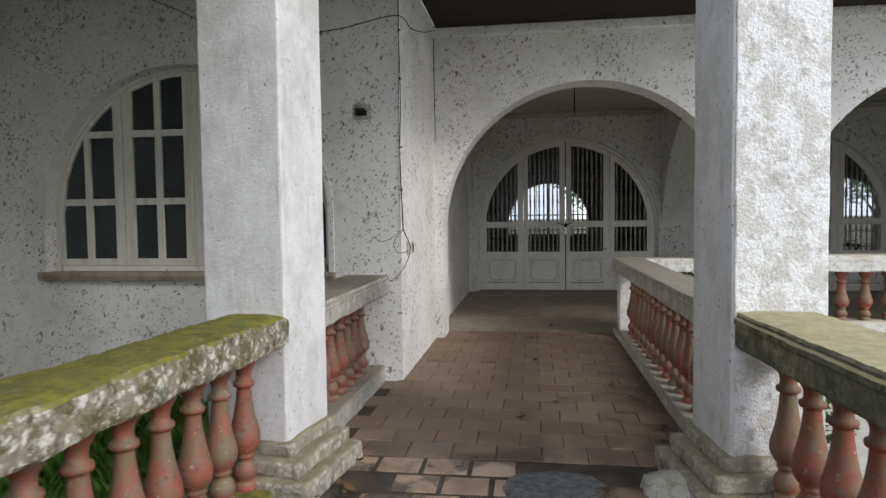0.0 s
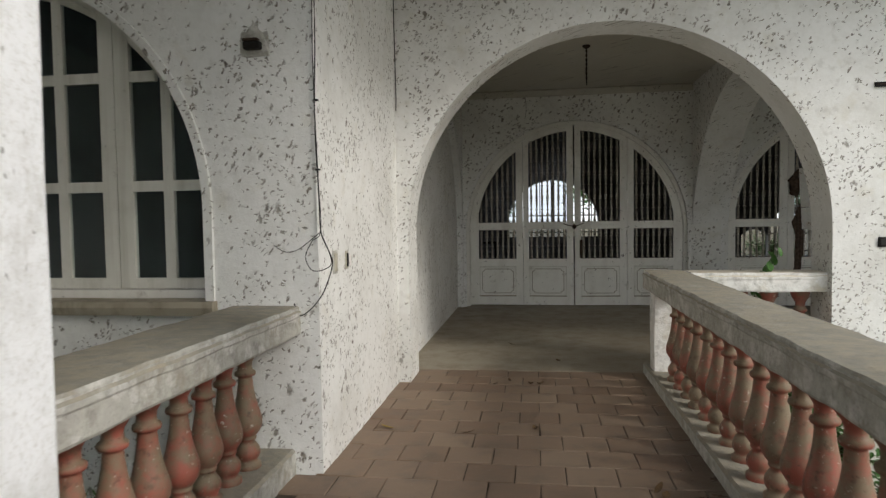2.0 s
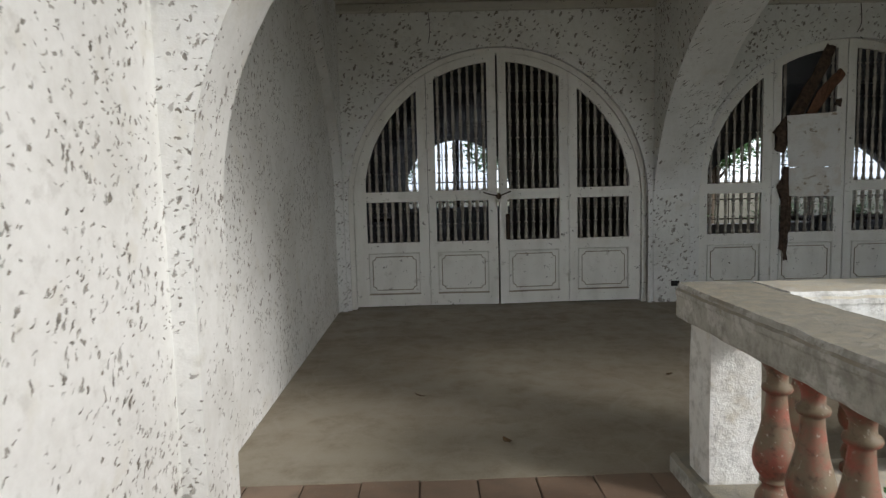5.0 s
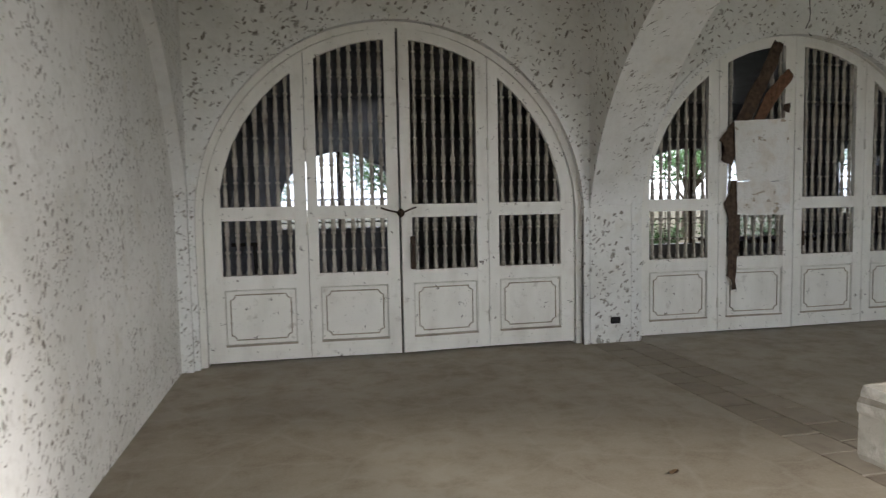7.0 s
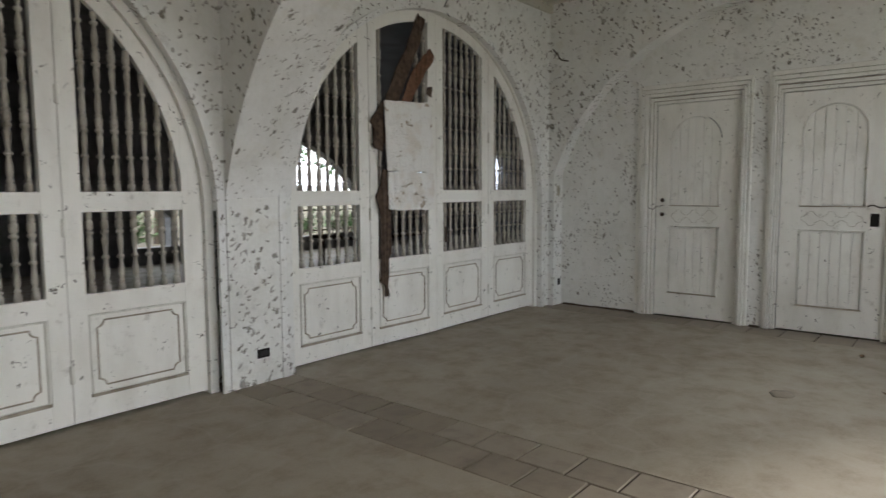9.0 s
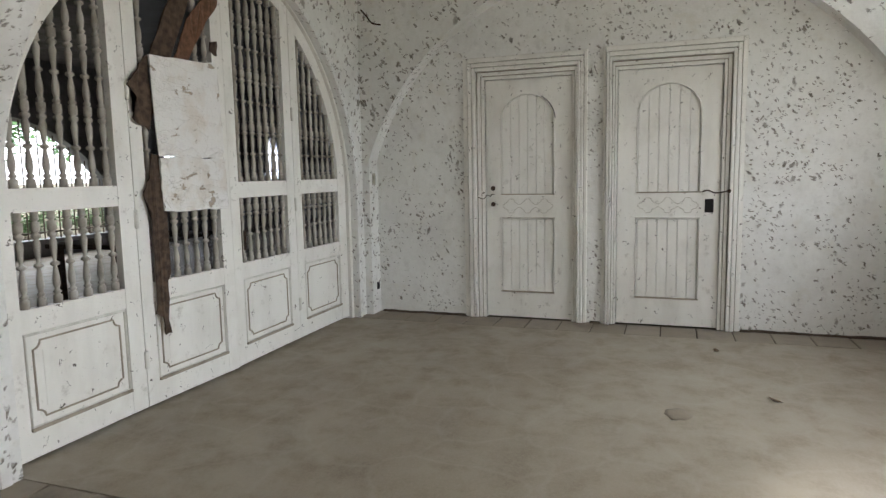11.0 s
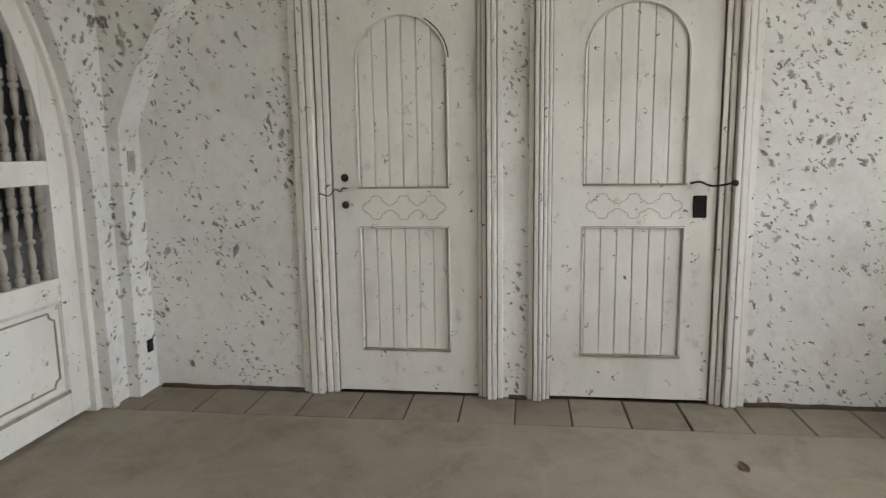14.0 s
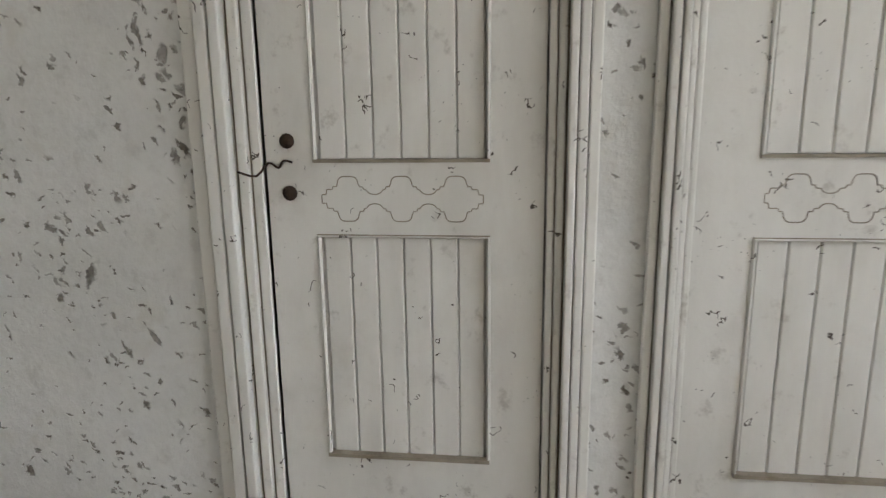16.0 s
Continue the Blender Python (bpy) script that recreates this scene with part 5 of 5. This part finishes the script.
def shrub(name, x, y, z, r, h, fronds, size, label, seed, group=""):
    rnd = random.Random(seed)
    t = holder(name, pose(x, y, z), label, "plant", group)
    stems, leaves = bmesh.new(), bmesh.new()
    for i in range(fronds):
        a = rnd.uniform(0, 2 * math.pi)
        q = rnd.uniform(0.3, 1.0)
        tip = Vector((math.cos(a) * r * q, math.sin(a) * r * q, h * rnd.uniform(0.45, 1.0) * (1.1 - 0.4 * q)))
        start = Vector((math.cos(a) * 0.03, math.sin(a) * 0.03, 0))
        spray(leaves, start.lerp(tip, 0.25), tip, 7, size, rnd)
        mid = start.lerp(tip, 0.5) + Vector((0, 0, 0.05 * h))
        tmp = bpy.data.meshes.new("tmp")
        b2 = tube([start, mid, tip - Vector((0, 0, 0.2 * tip.length))], 0.004, 4)
        b2.to_mesh(tmp)
        b2.free()
        stems.from_mesh(tmp)
        bpy.data.meshes.remove(tmp)
    part("stems", stems, BARK, t)
    part("leaves", leaves, LEAF, t, "fresh green leaves")
    return t


# vine shoot on the short balustrade
vine = holder("vine_shoot", pose(1.93, 7.92, 0.80), "green vine shoot climbing over the whitewashed rail", "plant")
part("stem", tube(wavy([(-0.10, -0.06, -0.25), (-0.06, -0.04, 0.0), (0.0, -0.02, 0.10), (0.05, -0.02, 0.20), (0.07, -0.03, 0.27)], 5), 0.004), LEAF, vine)
rv = random.Random(4)
for i in range(11):
    s = i / 10
    ob = part("leaf", leaf_bm(0.085 * rv.uniform(0.8, 1.2), 0.07, 0.3), LEAF, vine, at=pose(-0.10 + 0.18 * s + rv.uniform(-0.03, 0.03), -0.06 + rv.uniform(-0.02, 0.02), -0.12 + 0.38 * s, rv.uniform(40, 90), rv.uniform(-30, 30), rv.uniform(0, 360)))
for i, (x, y) in enumerate(((3.25, 7.5), (3.6, 7.45), (4.1, 7.5), (5.0, 7.45))):
    shrub("fern", x, y, -0.26, 0.34, 0.62, 22, 0.085, "green fern growing against the white curb", 30 + i, "ferns in the court")
for i, (x, y, r, h) in enumerate(((1.85, 7.25, 0.42, 1.0), (1.75, 6.5, 0.35, 0.75), (2.0, 5.7, 0.4, 0.7), (1.85, 4.9, 0.35, 0.6), (1.95, 3.4, 0.4, 0.6), (2.05, 2.7, 0.4, 0.55))):
    shrub("shrub", x, y, -0.26, r, h, 46, 0.10, "leafy green shrub growing beside the balustrade", 50 + i, "shrubs in the court")


def grass(name, x0, x1, y0, y1, n, h, seed, label, z=-0.3):
    rnd = random.Random(seed)
    verts, faces = [], []
    for i in range(n):
        x, y = rnd.uniform(x0, x1), rnd.uniform(y0, y1)
        k = 0.5 + 0.5 * noise.noise(Vector((x * 1.3, y * 1.3, seed)))
        hh = h * rnd.uniform(0.4, 1.1) * (0.5 + k)
        a = rnd.uniform(0, 2 * math.pi)
        w = rnd.uniform(0.004, 0.009)
        dx, dy = math.cos(a), math.sin(a)
        b = len(verts)
        verts += [(x - dy * w, y + dx * w, z), (x + dy * w, y - dx * w, z), (x + dx * hh * 0.2 + dy * w * 0.7, y + dy * hh * 0.2 - dx * w * 0.7, z + hh * 0.6), (x + dx * hh * 0.55, y + dy * hh * 0.55, z + hh)]
        faces += [(b, b + 1, b + 2), (b, b + 2, b + 3)]
    me = bpy.data.meshes.new(name)
    me.from_pydata(verts, [], faces)
    me.materials.append(GRASS)
    return tagged(new(name, me), label, "grass", kind="stuff")


k = Mat("grass_blades", 0.6)
GRASS = k.done(k.mix(k.step(k.noise(6, 4), 0.3, 0.7), (0.055, 0.15, 0.02), (0.10, 0.20, 0.035)))
grass("grass", -5.5, -1.55, 0.5, 5.7, 26000, 0.22, 5, "bright green grass beside the mossy balustrade")
grass("grass", 1.4, 4.5, 0.8, 4.5, 9000, 0.16, 6, "patchy green grass in the court", -0.27)


def tree(x, y, z, h, r, seed, label):
    rnd = random.Random(seed)
    t = holder("tree", pose(x, y, z), label, "tree", "trees behind the house")
    trunk = bmesh.new()

    def limb(a, b, r0, r1):
        a, b = Vector(a), Vector(b)
        q = (b - a).to_track_quat("Z", "Y")
        lo = [trunk.verts.new(a + q @ Vector((r0 * math.cos(k * 1.0472), r0 * math.sin(k * 1.0472), 0))) for k in range(6)]
        hi = [trunk.verts.new(b + q @ Vector((r1 * math.cos(k * 1.0472), r1 * math.sin(k * 1.0472), 0))) for k in range(6)]
        for k in range(6):
            trunk.faces.new((lo[k], lo[(k + 1) % 6], hi[(k + 1) % 6], hi[k]))

    limb((0, 0, 0), (0.1, 0, h * 0.45), 0.16, 0.10)
    verts, faces = [], []
    for i in range(16):
        a, e = rnd.uniform(0, 6.28), rnd.uniform(0.15, 1.2)
        d = r * rnd.uniform(0.5, 1.0)
        tip = Vector((math.cos(a) * math.cos(e) * d, math.sin(a) * math.cos(e) * d, h * 0.5 + math.sin(e) * d * 0.9))
        limb((0.1, 0, h * rnd.uniform(0.3, 0.45)), tip, 0.06, 0.02)
        for j in range(150):
            p = tip + Vector((rnd.gauss(0, r * 0.2), rnd.gauss(0, r * 0.2), rnd.gauss(0, r * 0.16)))
            u = Vector((rnd.gauss(0, 1), rnd.gauss(0, 1), rnd.gauss(0, 0.5))).normalized()
            w = u.orthogonal().normalized()
            s = rnd.uniform(0.08, 0.16)
            b = len(verts)
            verts += [tuple(p - u * s), tuple(p + w * s * 0.4), tuple(p + u * s), tuple(p - w * s * 0.4)]
            faces.append((b, b + 1, b + 2, b + 3))
    part("trunk", trunk, BARK, t)
    me = bpy.data.meshes.new("crown")
    me.from_pydata(verts, [], faces)
    me.materials.append(LEAF)
    part("crown", me, None, t, "green leafy crown")
    return t


for i, (x, y, h, r) in enumerate(((-2.5, 29, 4.2, 2.0), (3.4, 32, 5.0, 2.3), (9.8, 28, 4.2, 1.9), (14.5, 30, 4.6, 2.2), (21, 31, 5, 2.4), (-7, 31, 5, 2.2))):
    tree(x, y, -0.3, h, r, 90 + i, "leafy garden tree behind the back room")
for i in range(12):
    shrub("hedge_bush", -5 + i * 2.6, 25 + (i % 3) * 0.6, -0.3, 1.2, 1.5, 60, 0.20, "green garden bush behind the back room", 120 + i, "bushes behind the house")

# ---- back room ----
for i, (c, half, r, zc, sill) in enumerate(ROOM_ARCHES):
    g = holder("window_%d" % (i + 2), pose(c, ROOM_N + 0.12, 0), "arched back window with dark iron bars", "window", kind="structure")
    n = max(2, round(half / 0.34))
    for j in range(-n, n + 1):
        u = half * j / (n + 0.5)
        part("bar", tube([(u, 0, sill), (u, 0, zc + math.sqrt(max(r * r - u * u, 0)))], 0.05 if j == 0 else 0.012, 6), RUST, g)
    for z in (sill + 0.10, sill + 0.55):
        lim = half if z < zc else math.sqrt(max(r * r - (z - zc) ** 2, 0.01))
        part("cross_bar", box_bm(-min(lim, half), min(lim, half), -0.015, 0.015, z, z + 0.03, 0.003), RUST, g)


def old_table(x, y, a):
    t = holder("table", pose(x, y, 0, 0, 0, a), "old dark wooden table in the back room", "table")
    part("tabletop", box_bm(-0.7, 0.7, -0.4, 0.4, 0.72, 0.76, 0.006), RAG, t)
    for sx in (-0.62, 0.62):
        for sy in (-0.33, 0.33):
            part("leg", box_bm(sx - 0.03, sx + 0.03, sy - 0.03, sy + 0.03, -0.005, 0.72, 0.004), RAG, t)
    return t


old_table(5.9, 14.6, 4)
